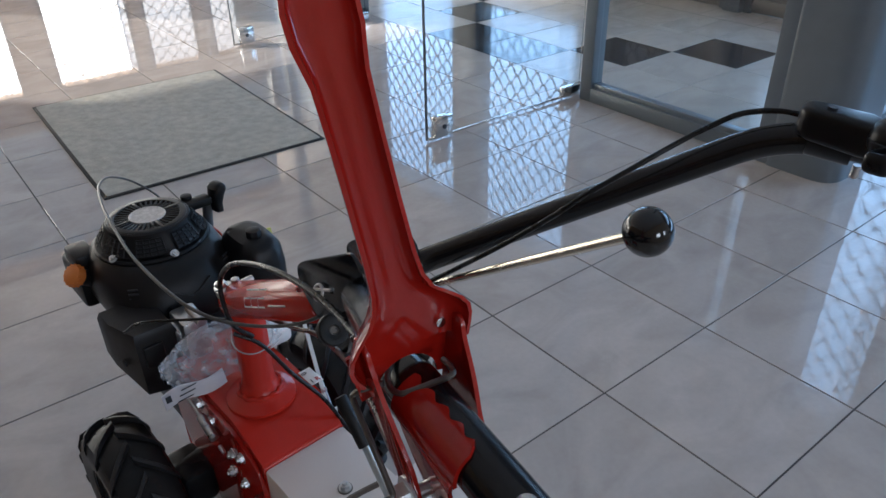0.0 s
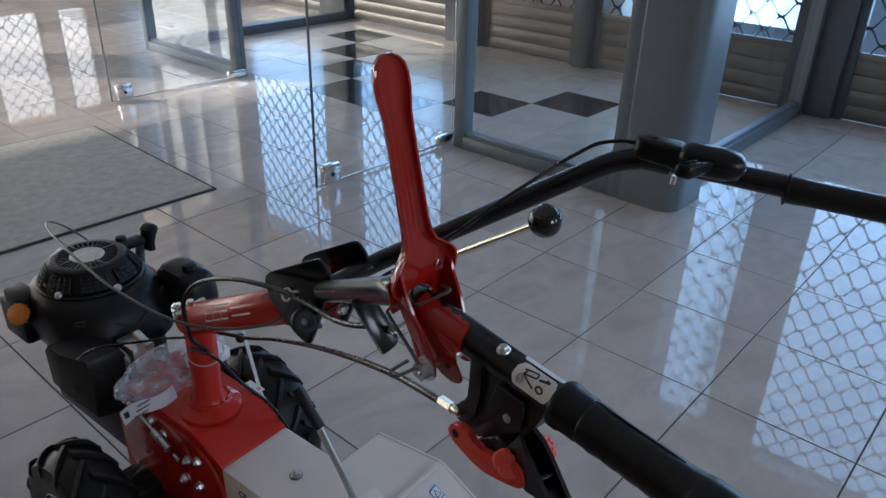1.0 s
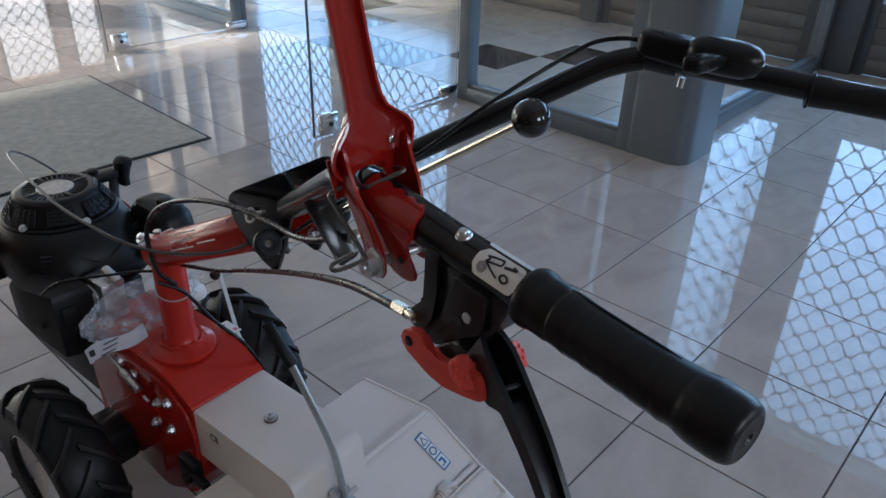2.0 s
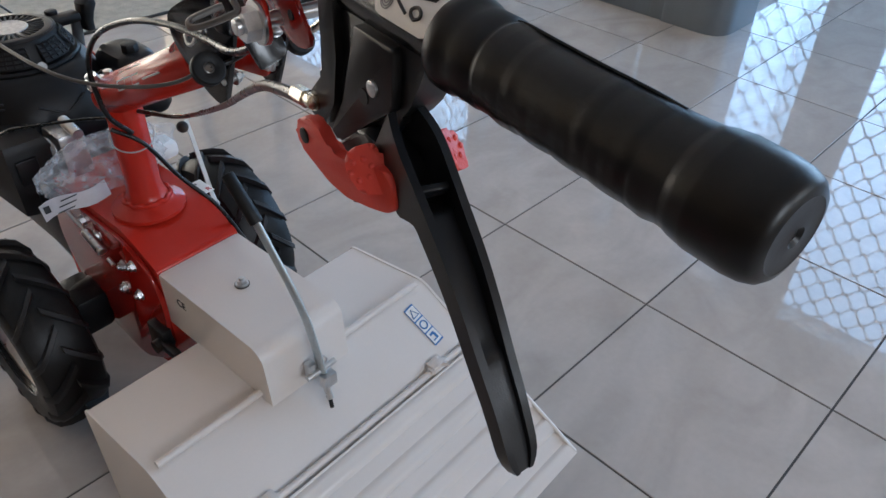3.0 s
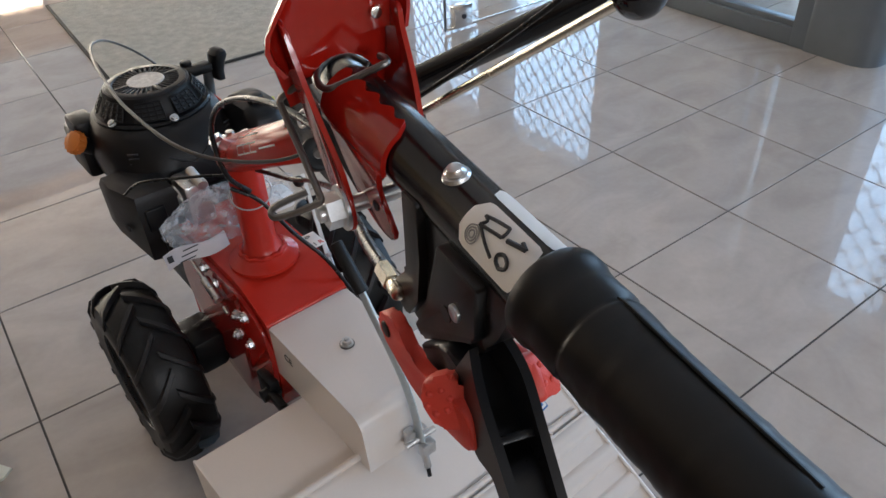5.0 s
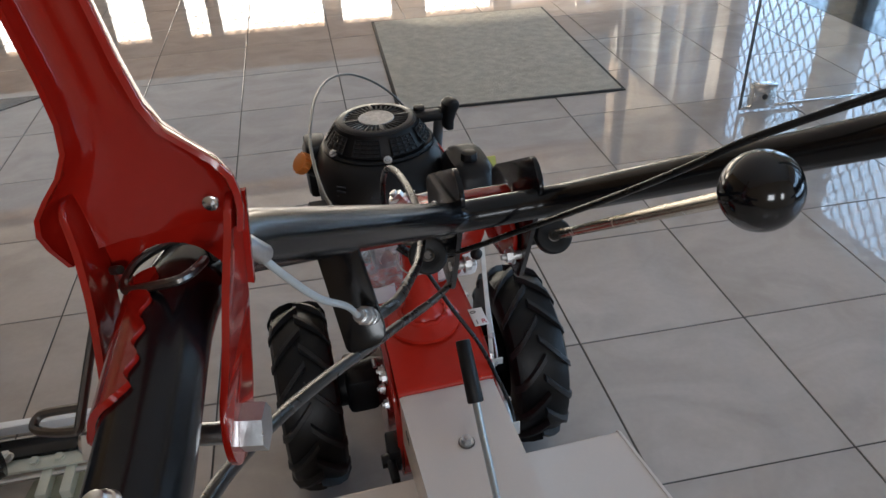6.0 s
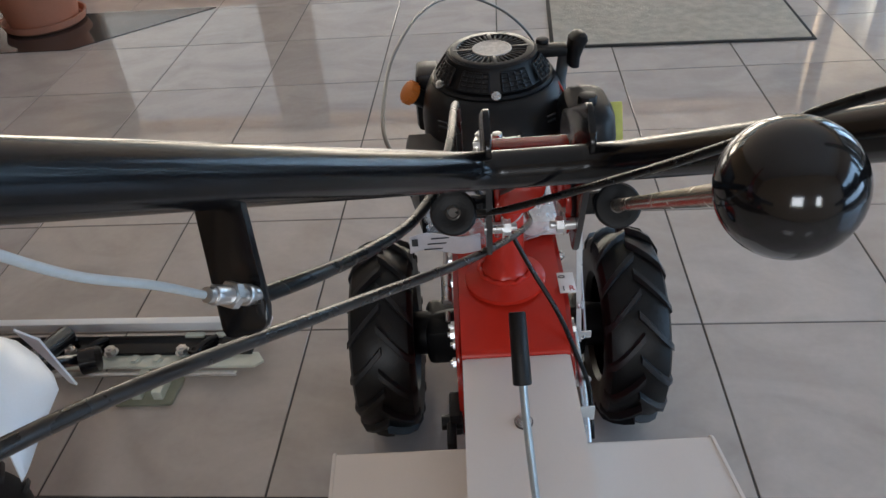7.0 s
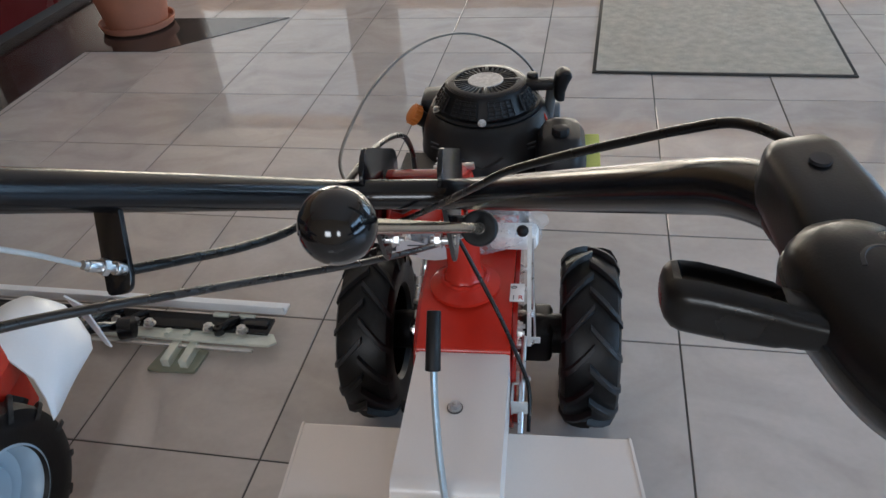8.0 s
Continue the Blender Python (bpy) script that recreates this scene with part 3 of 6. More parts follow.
def lug_mesh(radius, width, side, flip=1):
    """One slanted tread lug, at angle zero."""
    bm = bmesh.new()
    w, r = width / 2, radius - 0.0125
    secs = []
    for u in (0.0, 0.25, 0.55, 0.8, 1.0):
        x = side * (-0.06 + u * 1.07) * w
        a = -flip * u * 0.36
        cr = r * (1.0 if u < 0.3 else 0.985 if u < 0.6 else 0.95 if u < 0.9 else 0.86)
        h = 0.0130 if u < 0.9 else 0.0090
        half = 0.0064 / r
        secs.append([Vector((x, (cr + hh) * math.cos(a + da), (cr + hh) * math.sin(a + da))) for da, hh in ((-half * 1.25, -0.004), (-half, h * 0.86), (-half * 0.80, h), (half * 0.80, h), (half, h * 0.86), (half * 1.25, -0.004))])
    loft(bm, secs)
    return finish("lug", bm, LUG)


def wheel_at(hub, radius, width, lugs, rim_profile, rim_material, turn, parent, label):
    """A wheel: its rim disc carries the tyre, the lugs and the bolts."""
    bm = bmesh.new()
    lathe(bm, rim_profile, hub @ turn, 40, False)
    wheel = part("wheel", bm, rim_material, parent, label)
    bm = bmesh.new()
    tyre_mesh(bm, radius, width)
    bm.transform(hub)
    part("tyre", bm, TYRE, wheel, "black lugged rubber tyre")
    shapes = {s: lug_mesh(radius, width, s, -1) for s in (-1, 1)}
    for k in range(lugs):
        for s in (-1, 1):
            ob = new("lug", shapes[s])
            ob.parent = wheel
            ob.matrix_local = hub @ Matrix.Rotation(2 * math.pi * (k + (0.5 if s > 0 else 0)) / lugs, 4, "X")
    return wheel


def bolt(bm, at, way, r=0.007, h=0.006, stub=0.006):
    """Washer, hexagon nut and thread end."""
    at, way = Vector(at), Vector(way).normalized()
    cyl(bm, r * 1.45, at, at + way * 0.0016, 18)
    hexa(bm, r * 1.12, at + way * 0.0016, at + way * (0.0016 + h))
    if stub:
        cyl(bm, r * 0.55, at + way * h, at + way * (h + stub), 10, bevel=0.0008)
    return bm


def spread(ob, k, y0):
    """Widens the right side of a mesh towards the rear, and draws the left side in a little."""
    for v in ob.data.vertices:
        v.co.x *= 1 + (k if v.co.x > 0 else -0.10) * (y0 - v.co.y)


# -- wheels
for side in (-1, 1):
    hub_at = mx(side * 0.223, 0.40, 0.186)
    wheel = wheel_at(hub_at, 0.189, 0.114, 15, [(0.101, -0.050), (0.108, -0.046), (0.100, -0.038), (0.088, -0.02), (0.085, 0.008), (0.050, 0.014), (0.030, 0.012), (0.0, 0.012)],
                     ZINC, Matrix.Rotation(radians(90 * -side), 4, "Y"), mower, "small wheel with a grey steel rim")
    for a in range(4):
        bm = bmesh.new()
        c = hub_at @ Vector((side * -0.012, 0.034 * math.cos(a * math.pi / 2), 0.034 * math.sin(a * math.pi / 2)))
        bolt(bm, c, (side, 0, 0), 0.006, 0.005, 0.004)
        part("wheel_bolt", bm, ZINC, wheel)
    bm = bmesh.new()
    cyl(bm, 0.046, (side * 0.07, 0.40, 0.195), (side * 0.20, 0.40, 0.19), 24, 0.040, 0.003)
    span(bm, (side * 0.085, 0.35, 0.15), (side * 0.15, 0.45, 0.235), 0.012)
    part("axle_housing", bm, BLACK_PLASTIC, mower, "black axle housing")

# -- gearbox housing
bm = bmesh.new()
prof = round_poly([(0.118, 0.24), (0.118, 0.408), (0.205, 0.446), (0.47, 0.446), (0.50, 0.42), (0.50, 0.17), (0.30, 0.13), (0.16, 0.16)], [0.004, 0.012, 0.03, 0.02, 0.02, 0.03, 0.03, 0.03], 5)
loft(bm, [[Vector((x * 0.079, y, z)) for y, z in prof] for x in (-1, 1)])
gearbox = part("gearbox", bm, RED, mower, "glossy red gearbox cover")
for side in (-1, 1):
    bm = bmesh.new()
    out = round_poly([(0.135, 0.20), (0.112, 0.33), (0.13, 0.40), (0.21, 0.432), (0.46, 0.432), (0.48, 0.30), (0.42, 0.16), (0.25, 0.13)], 0.03, 5)
    plate(bm, out, 0.008, Matrix.Translation((side * 0.084, 0, 0)) @ Matrix(((0, 0, 1, 0), (1, 0, 0, 0), (0, 1, 0, 0), (0, 0, 0, 1))), 0.0025)
    part("side_plate", bm, RED_DARK, gearbox, "dark red side plate")
for side in (-1, 1):
    for y, z in ((0.223, 0.371), (0.184, 0.391), (0.245, 0.308), (0.188, 0.325), (0.34, 0.41), (0.30, 0.395)):
        bm = bmesh.new()
        bolt(bm, (side * 0.088, y, z), (side, 0, 0), 0.0075, 0.006, 0.006)
        part("bolt", bm, ZINC, gearbox, "zinc plated bolt")
bm = bmesh.new()
cyl(bm, 0.009, (-0.10, 0.265, 0.384), (-0.10, 0.315, 0.404), 14, bevel=0.001)
tube(bm, [(-0.10, 0.25, 0.378), (-0.10, 0.235, 0.372)], 0.004, 8, 2)
cyl(bm, 0.004, (-0.10, 0.315, 0.404), (-0.10, 0.40, 0.432), 8)
part("tension_spring", bm, ZINC, gearbox, "zinc plated spring rod")
bm = bmesh.new()
span(bm, (-0.105, 0.11, 0.24), (-0.085, 0.16, 0.29), 0.004)
span(bm, (-0.11, 0.07, 0.255), (-0.095, 0.13, 0.272), 0.003)
cyl(bm, 0.012, (-0.118, 0.12, 0.262), (-0.085, 0.12, 0.262), 14)
part("hitch_latch", bm, BLACK_PLASTIC, gearbox)

# -- steering post and arm
bm = bmesh.new()
lathe(bm, [(0.062, 0.0), (0.062, 0.006), (0.056, 0.010), (0.046, 0.014), (0.036, 0.022), (0.031, 0.036), (0.029, 0.05), (0.029, 0.21), (0.024, 0.224), (0.0, 0.226)], mx(-0.006, 0.245, 0.446), 36, False)
post = part("steering_post", bm, RED, mower, "glossy red steering post")
bm = bmesh.new()
bead = [(0.0385 + 0.0012 * math.sin(9 * a), a) for a in [2 * math.pi * k / 72 for k in range(73)]]
tube(bm, [(-0.006 + r * math.cos(a), 0.245 + r * math.sin(a), 0.4685 + 0.0012 * math.cos(13 * a)) for r, a in bead], 0.0042, 8, curve=False)
part("weld_bead", bm, RED, post)
bm = bmesh.new()
a, b = Vector((-0.013, 0.262, 0.652)), Vector((-0.012, -0.045, 0.808))
cyl(bm, 0.031, a, b, 32, 0.031, 0.003)
arm = part("steering_arm", bm, RED, mower, "glossy red steering arm")
d = (b - a).normalized()
out_dir = (Vector((-0.70, 0.05, 0.38)) - d * d.dot(Vector((-0.70, 0.05, 0.38)))).normalized()
across = d.cross(out_dir)
for k in range(4):
    bm = bmesh.new()
    c = a + d * (0.13 + 0.027 * k) + out_dir * 0.0308
    w, h = (0.022, 0.026) if k < 3 else (0.055, 0.003)
    c += d * 0.03 * (k == 3) + across * 0.012 * (k == 3)
    pts = [c + d * (sx * w / 2) + across * (sy * h / 2) - out_dir * (0.0030 if abs(sy) > 0.5 and k < 3 else 0.0004) for sx, sy in ((-1, -1), (1, -1), (1, 0), (-1, 0), (-1, 1), (1, 1))]
    tube(bm, pts if k < 3 else [pts[0], pts[1]], 0.0014, 6, 1, False)
    part("marking", bm, PAPER, arm, "pale painted marking")
bm = bmesh.new()
bolt(bm, (-0.012, 0.252, 0.674), (0, 0, 1), 0.013, 0.012, 0.012)
bolt(bm, (-0.028, 0.266, 0.6775), (-0.5, 0.2, 0.8), 0.011, 0.010, 0.008)
cyl(bm, 0.006, (-0.045, 0.255, 0.678), (0.02, 0.255, 0.684), 12)
part("post_nut", bm, ZINC, post, "zinc plated nut and pin")

# -- clamp that carries the handlebar
YZ = Matrix(((0, 0, 1, 0), (1, 0, 0, 0), (0, 1, 0, 0), (0, 0, 0, 1)))
CROSS = (-0.090, 0.880)
rod_way = Vector((-0.085, -0.80, 0.59)).normalized()
for side, x, disc in ((-1, -0.040, (-0.069, -0.139, 0.843)), (1, 0.036, (0.067, -0.130, 0.834))):
    bm = bmesh.new()
    out = round_poly([(-0.174, 0.918), (-0.150, 0.941), (-0.034, 0.876), (-0.020, 0.860), (-0.030, 0.828), (-0.088, 0.783), (-0.118, 0.777), (-0.134, 0.812)], [0.010, 0.010, 0.010, 0.008, 0.02, 0.02, 0.008, 0.02], 4)
    plate(bm, out, 0.005, Matrix.Translation((x, 0, 0)) @ YZ, 0.0015)
    part("clamp_plate", bm, BLACK_PAINT, mower, "black clamp plate")
    bm = bmesh.new()
    out = round_poly([(-0.02, 0.78), (-0.115, 0.792), (-0.125, 0.84), (-0.06, 0.862), (0.01, 0.81)], 0.012, 4)
    plate(bm, out, 0.005, Matrix.Translation((x - side * 0.008, 0, 0)) @ YZ, 0.0015)
    part("fork_plate", bm, RED_DARK, mower, "dark red fork plate")
    bm = bmesh.new()
    bx = x - side * 0.011
    bolt(bm, (bx, -0.124, 0.814), (-side, 0, 0), 0.0065, 0.006, 0.007)
    cyl(bm, 0.005, (bx, -0.124, 0.814), (x + side * 0.004, -0.124, 0.814), 14)
    part("clamp_bolt", bm, ZINC, mower, "zinc plated clamp bolt")
    c = Vector(disc)
    bm = bmesh.new()
    m = Matrix.Translation(c) @ rod_way.to_track_quat("Z", "Y").to_matrix().to_4x4()
    lathe(bm, [(0.0065, -0.006), (0.0175, -0.006), (0.0192, -0.004), (0.0192, 0.004), (0.0175, 0.006), (0.0135, 0.0066), (0.0095, 0.0055), (0.0065, 0.005), (0.0065, -0.006)], m, 36, False)
    ring = part("pivot_disc", bm, RUBBER, mower, "black rubber pivot disc")
    bm = bmesh.new()
    lathe(bm, [(0.0, -0.007), (0.0066, -0.007), (0.0066, 0.004), (0.0052, 0.0046), (0.0040, 0.0030), (0.0, 0.0030)], m, 20, False)
    part("bush", bm, DARK_STEEL, ring, "dark steel bush")
    bm = bmesh.new()
    span(bm, (min(x, c.x) - 0.002, c.y + 0.006, c.z - 0.012), (max(x, c.x) + 0.002, c.y + 0.010, c.z + 0.010), 0.001)
    part("disc_lug", bm, BLACK_PAINT, mower, "black welded lug")
bm = bmesh.new()
span(bm, (-0.034, CROSS[0] - 0.012, CROSS[1] - 0.003), (0.030, CROSS[0] + 0.004, CROSS[1]), 0.001)
span(bm, (-0.034, CROSS[0] + 0.001, CROSS[1] - 0.04), (0.030, CROSS[0] + 0.004, CROSS[1] - 0.001), 0.001)
part("cross_plate", bm, RED_DARK, mower, "dark red cross plate")
# -- handlebar
BAR = 0.0148
bar_corners = [(-0.288, -0.797, 1.078), (-0.246, -0.592, 1.083), (-0.2335, -0.478, 1.100), (-0.052, -0.163, 0.896),
               (0.050, -0.161, 0.896), (0.2435, -0.470, 1.100), (0.300, -0.668, 1.086), (0.335, -0.80, 1.076)]


def bent_line(corners, radii, steps=10):
    """Straight runs with a bend of its own size at each corner."""
    c = [Vector(p) for p in corners]
    out = [c[0]]
    for a, b, d, r in zip(c, c[1:], c[2:], radii):
        p, q = b + (a - b).normalized() * r, b + (d - b).normalized() * r
        out += [p * (1 - t) ** 2 + b * (2 * t * (1 - t)) + q * t * t for t in [k / steps for k in range(steps + 1)]]
    return out + [c[-1]]


bm = bmesh.new()
tube(bm, bent_line(bar_corners, (0.02, 0.055, 0.026, 0.026, 0.055, 0.02)), BAR, 32, curve=False)
handlebar = part("handlebar", bm, BLACK_PAINT, mower, "gloss black tubular handlebar")
bm = bmesh.new()
out = round_poly([(-0.0255, 0.010), (0.0005, 0.010), (0.0155, -0.055), (-0.011, -0.061)], [0.002, 0.004, 0.015, 0.004], 6)
tab_frame = Matrix.Translation((-0.1585, -0.366, 1.010)) @ frame_from((0, 0, 0), (0.05, 0.46, 0.88), (-0.30, -0.68, 0.62))
plate(bm, out, 0.004, tab_frame, 0.001)
cable_tab = part("cable_bracket", bm, BLACK_PAINT, handlebar, "black cable bracket")
bm = bmesh.new()
tube(bm, [tab_frame @ Vector((x, 0.0105 + 0.0008 * math.sin(900 * x), 0.002)) for x in (-0.010, -0.007, -0.004, -0.001, 0.002)], 0.0030, 8, 3)
part("weld_bead", bm, BLACK_PAINT, cable_tab)


# -- cable adjuster on the bracket
way = Vector((-0.30, -0.68, 0.62)).normalized()
at = Vector((-0.158, -0.396, 0.985))
bm = bmesh.new()
hexa(bm, 0.0062, at + way * 0.003, at + way * 0.0075)
cyl(bm, 0.0044, at + way * 0.0075, at + way * 0.0185, 16, bevel=0.0008)
cyl(bm, 0.0034, at - way * 0.02, at + way * 0.022, 12)
cyl(bm, 0.0050, at - way * 0.003, at - way * 0.0075, 16, bevel=0.0006)
cyl(bm, 0.0042, at - way * 0.0075, at - way * 0.0150, 14, bevel=0.0006)
part("cable_adjuster", bm, ZINC, mower, "zinc plated cable adjuster")

# -- left grip, lever bracket and clutch lever, in a frame on the bar: y forward along the grip
GRIP = frame_from((-0.246, -0.592, 1.083), (0.2024, 0.979, 0.028))
grip_profile = [(0.0128, -0.2138), (0.0152, -0.2132), (0.0172, -0.2115), (0.0186, -0.208), (0.0193, -0.203), (0.0194, -0.190), (0.0186, -0.184), (0.0178, -0.181), (0.0174, -0.176), (0.0170, -0.168), (0.0172, -0.164), (0.0170, -0.160), (0.0168, -0.150), (0.0171, -0.146), (0.0168, -0.142), (0.0168, -0.116), (0.0171, -0.112), (0.0170, -0.108), (0.0177, -0.100), (0.0179, -0.0945), (0.0174, -0.0930), (0.0174, -0.0915), (0.0184, -0.0900), (0.0183, -0.080), (0.0188, -0.0745), (0.0197, -0.0725), (0.0197, -0.0670), (0.0190, -0.0655), (0.0172, -0.0648), (0.0150, -0.0648)]
heights = [p[1] for p in grip_profile]
dense = sorted(set(heights + [-0.2 + 0.0015 * k for k in range(72)]))
dense = [(float(np.interp(h, heights, [p[0] for p in grip_profile])), h) for h in dense if h < -0.0660] + grip_profile[-3:]
bm = bmesh.new()
lathe(bm, [grip_profile[0]] + dense, Matrix.Rotation(radians(-90), 4, "X"), 56, False)
bmesh.ops.remove_doubles(bm, verts=bm.verts, dist=1e-6)
# finger ridges underneath and shallow pads along the flanks
for v in bm.verts:
    y, down = v.co.y, -v.co.z / max(1e-6, math.hypot(v.co.x, v.co.z))
    fade = max(0.0, min(1.0, (-0.098 - y) / 0.006)) * max(0.0, min(1.0, (y + 0.178) / 0.006))
    lift = 0.0019 * fade * max(0.0, down) ** 1.5 * (0.45 + 0.55 * abs(math.sin(math.pi * (y + 0.098) / 0.0165)) ** 0.6)
    if abs(down - 0.25) < 0.35 and (y * 1000) % 11 < 7.5:
        lift += 0.00022 * fade
    k = 1 + lift / max(0.01, math.hypot(v.co.x, v.co.z))
    v.co.x, v.co.z = v.co.x * k, v.co.z * k
bm.transform(GRIP)
lathe(bm, [(0.0129, -0.2138), (0.012, -0.2136), (0.0035, -0.2142), (0.0022, -0.2130), (0.0, -0.2130)], GRIP @ Matrix.Rotation(radians(-90), 4, "X"), 40, False)
left_grip = part("hand_grip", bm, GRIP_RUBBER, mower, "black rubber hand grip")
bm = bmesh.new()
tube(bm, [GRIP @ Vector((0.0050, y, 0.0170 + d)) for y, d in ((-0.092, -0.0004), (-0.098, 0.0002), (-0.115, -0.0002), (-0.135, -0.0004), (-0.155, -0.0003), (-0.168, -0.0008))], 0.0007, 6, 4)
part("moulding_seam", bm, GRIP_RUBBER, left_grip)
rg = frame_from((0.335, -0.80, 1.076), Vector((0.300, -0.665, 1.083)) - Vector((0.335, -0.80, 1.076)))
bm = bmesh.new()
lathe(bm, [(0.0, -0.006), (0.0165, -0.006), (0.0184, 0.0), (0.0184, 0.012), (0.0168, 0.03), (0.0168, 0.115), (0.0180, 0.128), (0.0182, 0.1405), (0.0208, 0.1418), (0.0208, 0.1442), (0.0150, 0.146)], rg @ Matrix.Rotation(radians(-90), 4, "X"), 36, False)
part("hand_grip", bm, GRIP_RUBBER, mower, "black rubber hand grip")

# warning label wrapped over the bar
def wrapped(bm, y0, y1, a0, a1, r, m, corner=0.0):
    """A label lying on the bar, from angle a0 to a1, with rounded corners."""
    nu, nv = 14, 10
    grid = []
    for i in range(nu + 1):
        y = y0 + (y1 - y0) * i / nu
        e = min(y - y0, y1 - y)
        cut = 0.0
        if corner and e < corner:
            cut = (corner - math.sqrt(max(0.0, corner * corner - (corner - e) ** 2))) / r
        b0, b1 = a0 + cut, a1 - cut
        row = []
        for j in range(nv + 1):
            a = b0 + (b1 - b0) * j / nv
            row.append(bm.verts.new(m @ Vector((r * math.sin(a), y, r * math.cos(a)))))
        grid.append(row)
    for p, q in zip(grid, grid[1:]):
        for j in range(nv):
            bm.faces.new((p[j], p[j + 1], q[j + 1], q[j]))
    return bm


LAB = BAR + 0.0004
sticker = part("warning_label", wrapped(bmesh.new(), -0.0635, -0.024, radians(-82), radians(-2), LAB, GRIP, 0.006), PAPER, mower, "white pictogram label on the handlebar")
part("warning_label", wrapped(bmesh.new(), -0.0640, -0.020, radians(8), radians(58), LAB, GRIP, 0.005), PAPER, mower, "white pictogram label on the handlebar")


def on_bar(a, y, lift=0.0007):
    r = BAR + lift
    return GRIP @ Vector((r * math.sin(a), y, r * math.cos(a)))


def stroke(bm, pts, r=0.0007):
    tube(bm, [on_bar(radians(a), y) for a, y in pts], r, 6, 3)


bm = bmesh.new()
stroke(bm, [(-62, -0.0525), (-56, -0.0553), (-48, -0.0545), (-44, -0.0515), (-49, -0.0490), (-57, -0.0495), (-62, -0.0525)], 0.0008)
part("pictogram", bm, INK, sticker, "black nought")
bm = bmesh.new()
stroke(bm, [(-20, -0.0565), (-24, -0.0520), (-28, -0.0478)], 0.0010)
stroke(bm, [(-16, -0.0530), (-20, -0.0565)], 0.0009)
part("pictogram", bm, INK, sticker, "black figure one")
bm = bmesh.new()
stroke(bm, [(-60, -0.0465), (-50, -0.0400), (-37, -0.0330)])
stroke(bm, [(-14, -0.0440), (-18, -0.0380), (-24, -0.0320)])
stroke(bm, [(-37, -0.0330), (-28, -0.0345), (-24, -0.0320)])
stroke(bm, [(-30, -0.0450), (-34, -0.0390), (-38, -0.0330)])
stroke(bm, [(-30, -0.0450), (-22, -0.0450), (-14, -0.0440)])
part("pictogram", bm, INK, sticker, "black handlebar pictogram")
bm = bmesh.new()
for rr in (5.5, 10.0, 14.0):
    stroke(bm, [(-55 + rr * math.cos(k * 0.9), -0.0325 + rr * 0.00026 * math.sin(k * 0.9)) for k in range(8)], 0.0003)
part("pictogram", bm, GREY_INK, sticker, "grey wheel pictogram")
bm = bmesh.new()
cyl(bm, 0.0060, GRIP @ Vector((-0.003, -0.004, 0.0140)), GRIP @ Vector((-0.0035, -0.004, 0.0160)), 20, 0.0054, 0.0006)
cyl(bm, 0.0046, GRIP @ Vector((-0.0035, -0.004, 0.0158)), GRIP @ Vector((-0.004, -0.004, 0.0190)), 18, 0.0034, 0.001)
part("bar_screw", bm, ZINC, mower, "zinc plated pan-head screw")

# lever bracket moulding under the bar
bm = bmesh.new()
out = round_poly([(0.019, 0.004), (0.0183, -0.0235), (0.0194, -0.0442), (0.0331, -0.0592), (0.0363, -0.0725), (0.020, -0.077), (0.000, -0.077), (-0.0213, -0.056), (-0.0404, -0.044), (-0.050, -0.033), (-0.060, -0.012), (-0.060, 0.002)], 0.004, 3)
plate(bm, out, 0.018, GRIP @ mx(-0.004, 0, 0) @ YZ, 0.003)
plate(bm, round_poly([(-0.013, -0.0075), (-0.0445, -0.0075), (-0.0430, -0.036), (-0.0213, -0.0534), (0.0036, -0.0745), (0.0130, -0.0725), (-0.0013, -0.0501)], 0.0025, 3), 0.028, GRIP @ mx(-0.004, 0, 0) @ YZ, 0.0014)
plate(bm, round_poly([(0.0190, 0.000), (0.0178, -0.0235), (0.0189, -0.0445), (0.0326, -0.0595), (0.0355, -0.0718), (0.0200, -0.0735), (0.0085, -0.056), (0.0040, -0.030), (0.0050, 0.000)], 0.0025, 3), 0.027, GRIP @ mx(-0.004, 0, 0) @ YZ, 0.0014)
plate(bm, round_poly([(0.000, -0.072), (-0.0235, -0.0525), (-0.0400, -0.054), (-0.050, -0.064), (-0.040, -0.075), (-0.015, -0.080)], 0.004, 3), 0.027, GRIP @ mx(-0.0085, 0, 0) @ YZ, 0.002)
bracket = part("lever_bracket", bm, LEVER_BLACK, mower, "black moulded lever bracket")
bm = bmesh.new()
plate(bm, round_poly([(-0.0340, -0.020), (-0.0480, -0.018), (-0.0455, -0.0290), (-0.0440, -0.0430), (-0.0350, -0.0510), (-0.028, -0.048)], 0.002, 3), 0.013, GRIP @ mx(-0.0065, 0, 0) @ YZ, 0.0012)
part("pivot_strut", bm, LEVER_BLACK, bracket)
bm = bmesh.new()
plate(bm, round_poly([(0.004, -0.084), (-0.006, -0.0925), (-0.0180, -0.0950), (-0.0300, -0.0895), (-0.036, -0.080), (-0.012, -0.078)], 0.004, 3), 0.005, GRIP @ mx(-0.0235, 0, 0) @ YZ, 0.0012)
part("guard_plate", bm, LEVER_BLACK, bracket)
bm = bmesh.new()
cyl(bm, 0.0040, GRIP @ Vector((-0.0170, -0.0290, -0.0310)), GRIP @ Vector((-0.0196, -0.0290, -0.0310)), 16, bevel=0.0006)
part("pin_head", bm, ZINC, bracket, "bright pin head")
bm = bmesh.new()
cyl(bm, 0.0040, GRIP @ Vector((-0.0168, -0.0208, -0.0385)), GRIP @ Vector((-0.0186, -0.0208, -0.0385)), 16)
part("pin_hole", bm, INK, bracket)

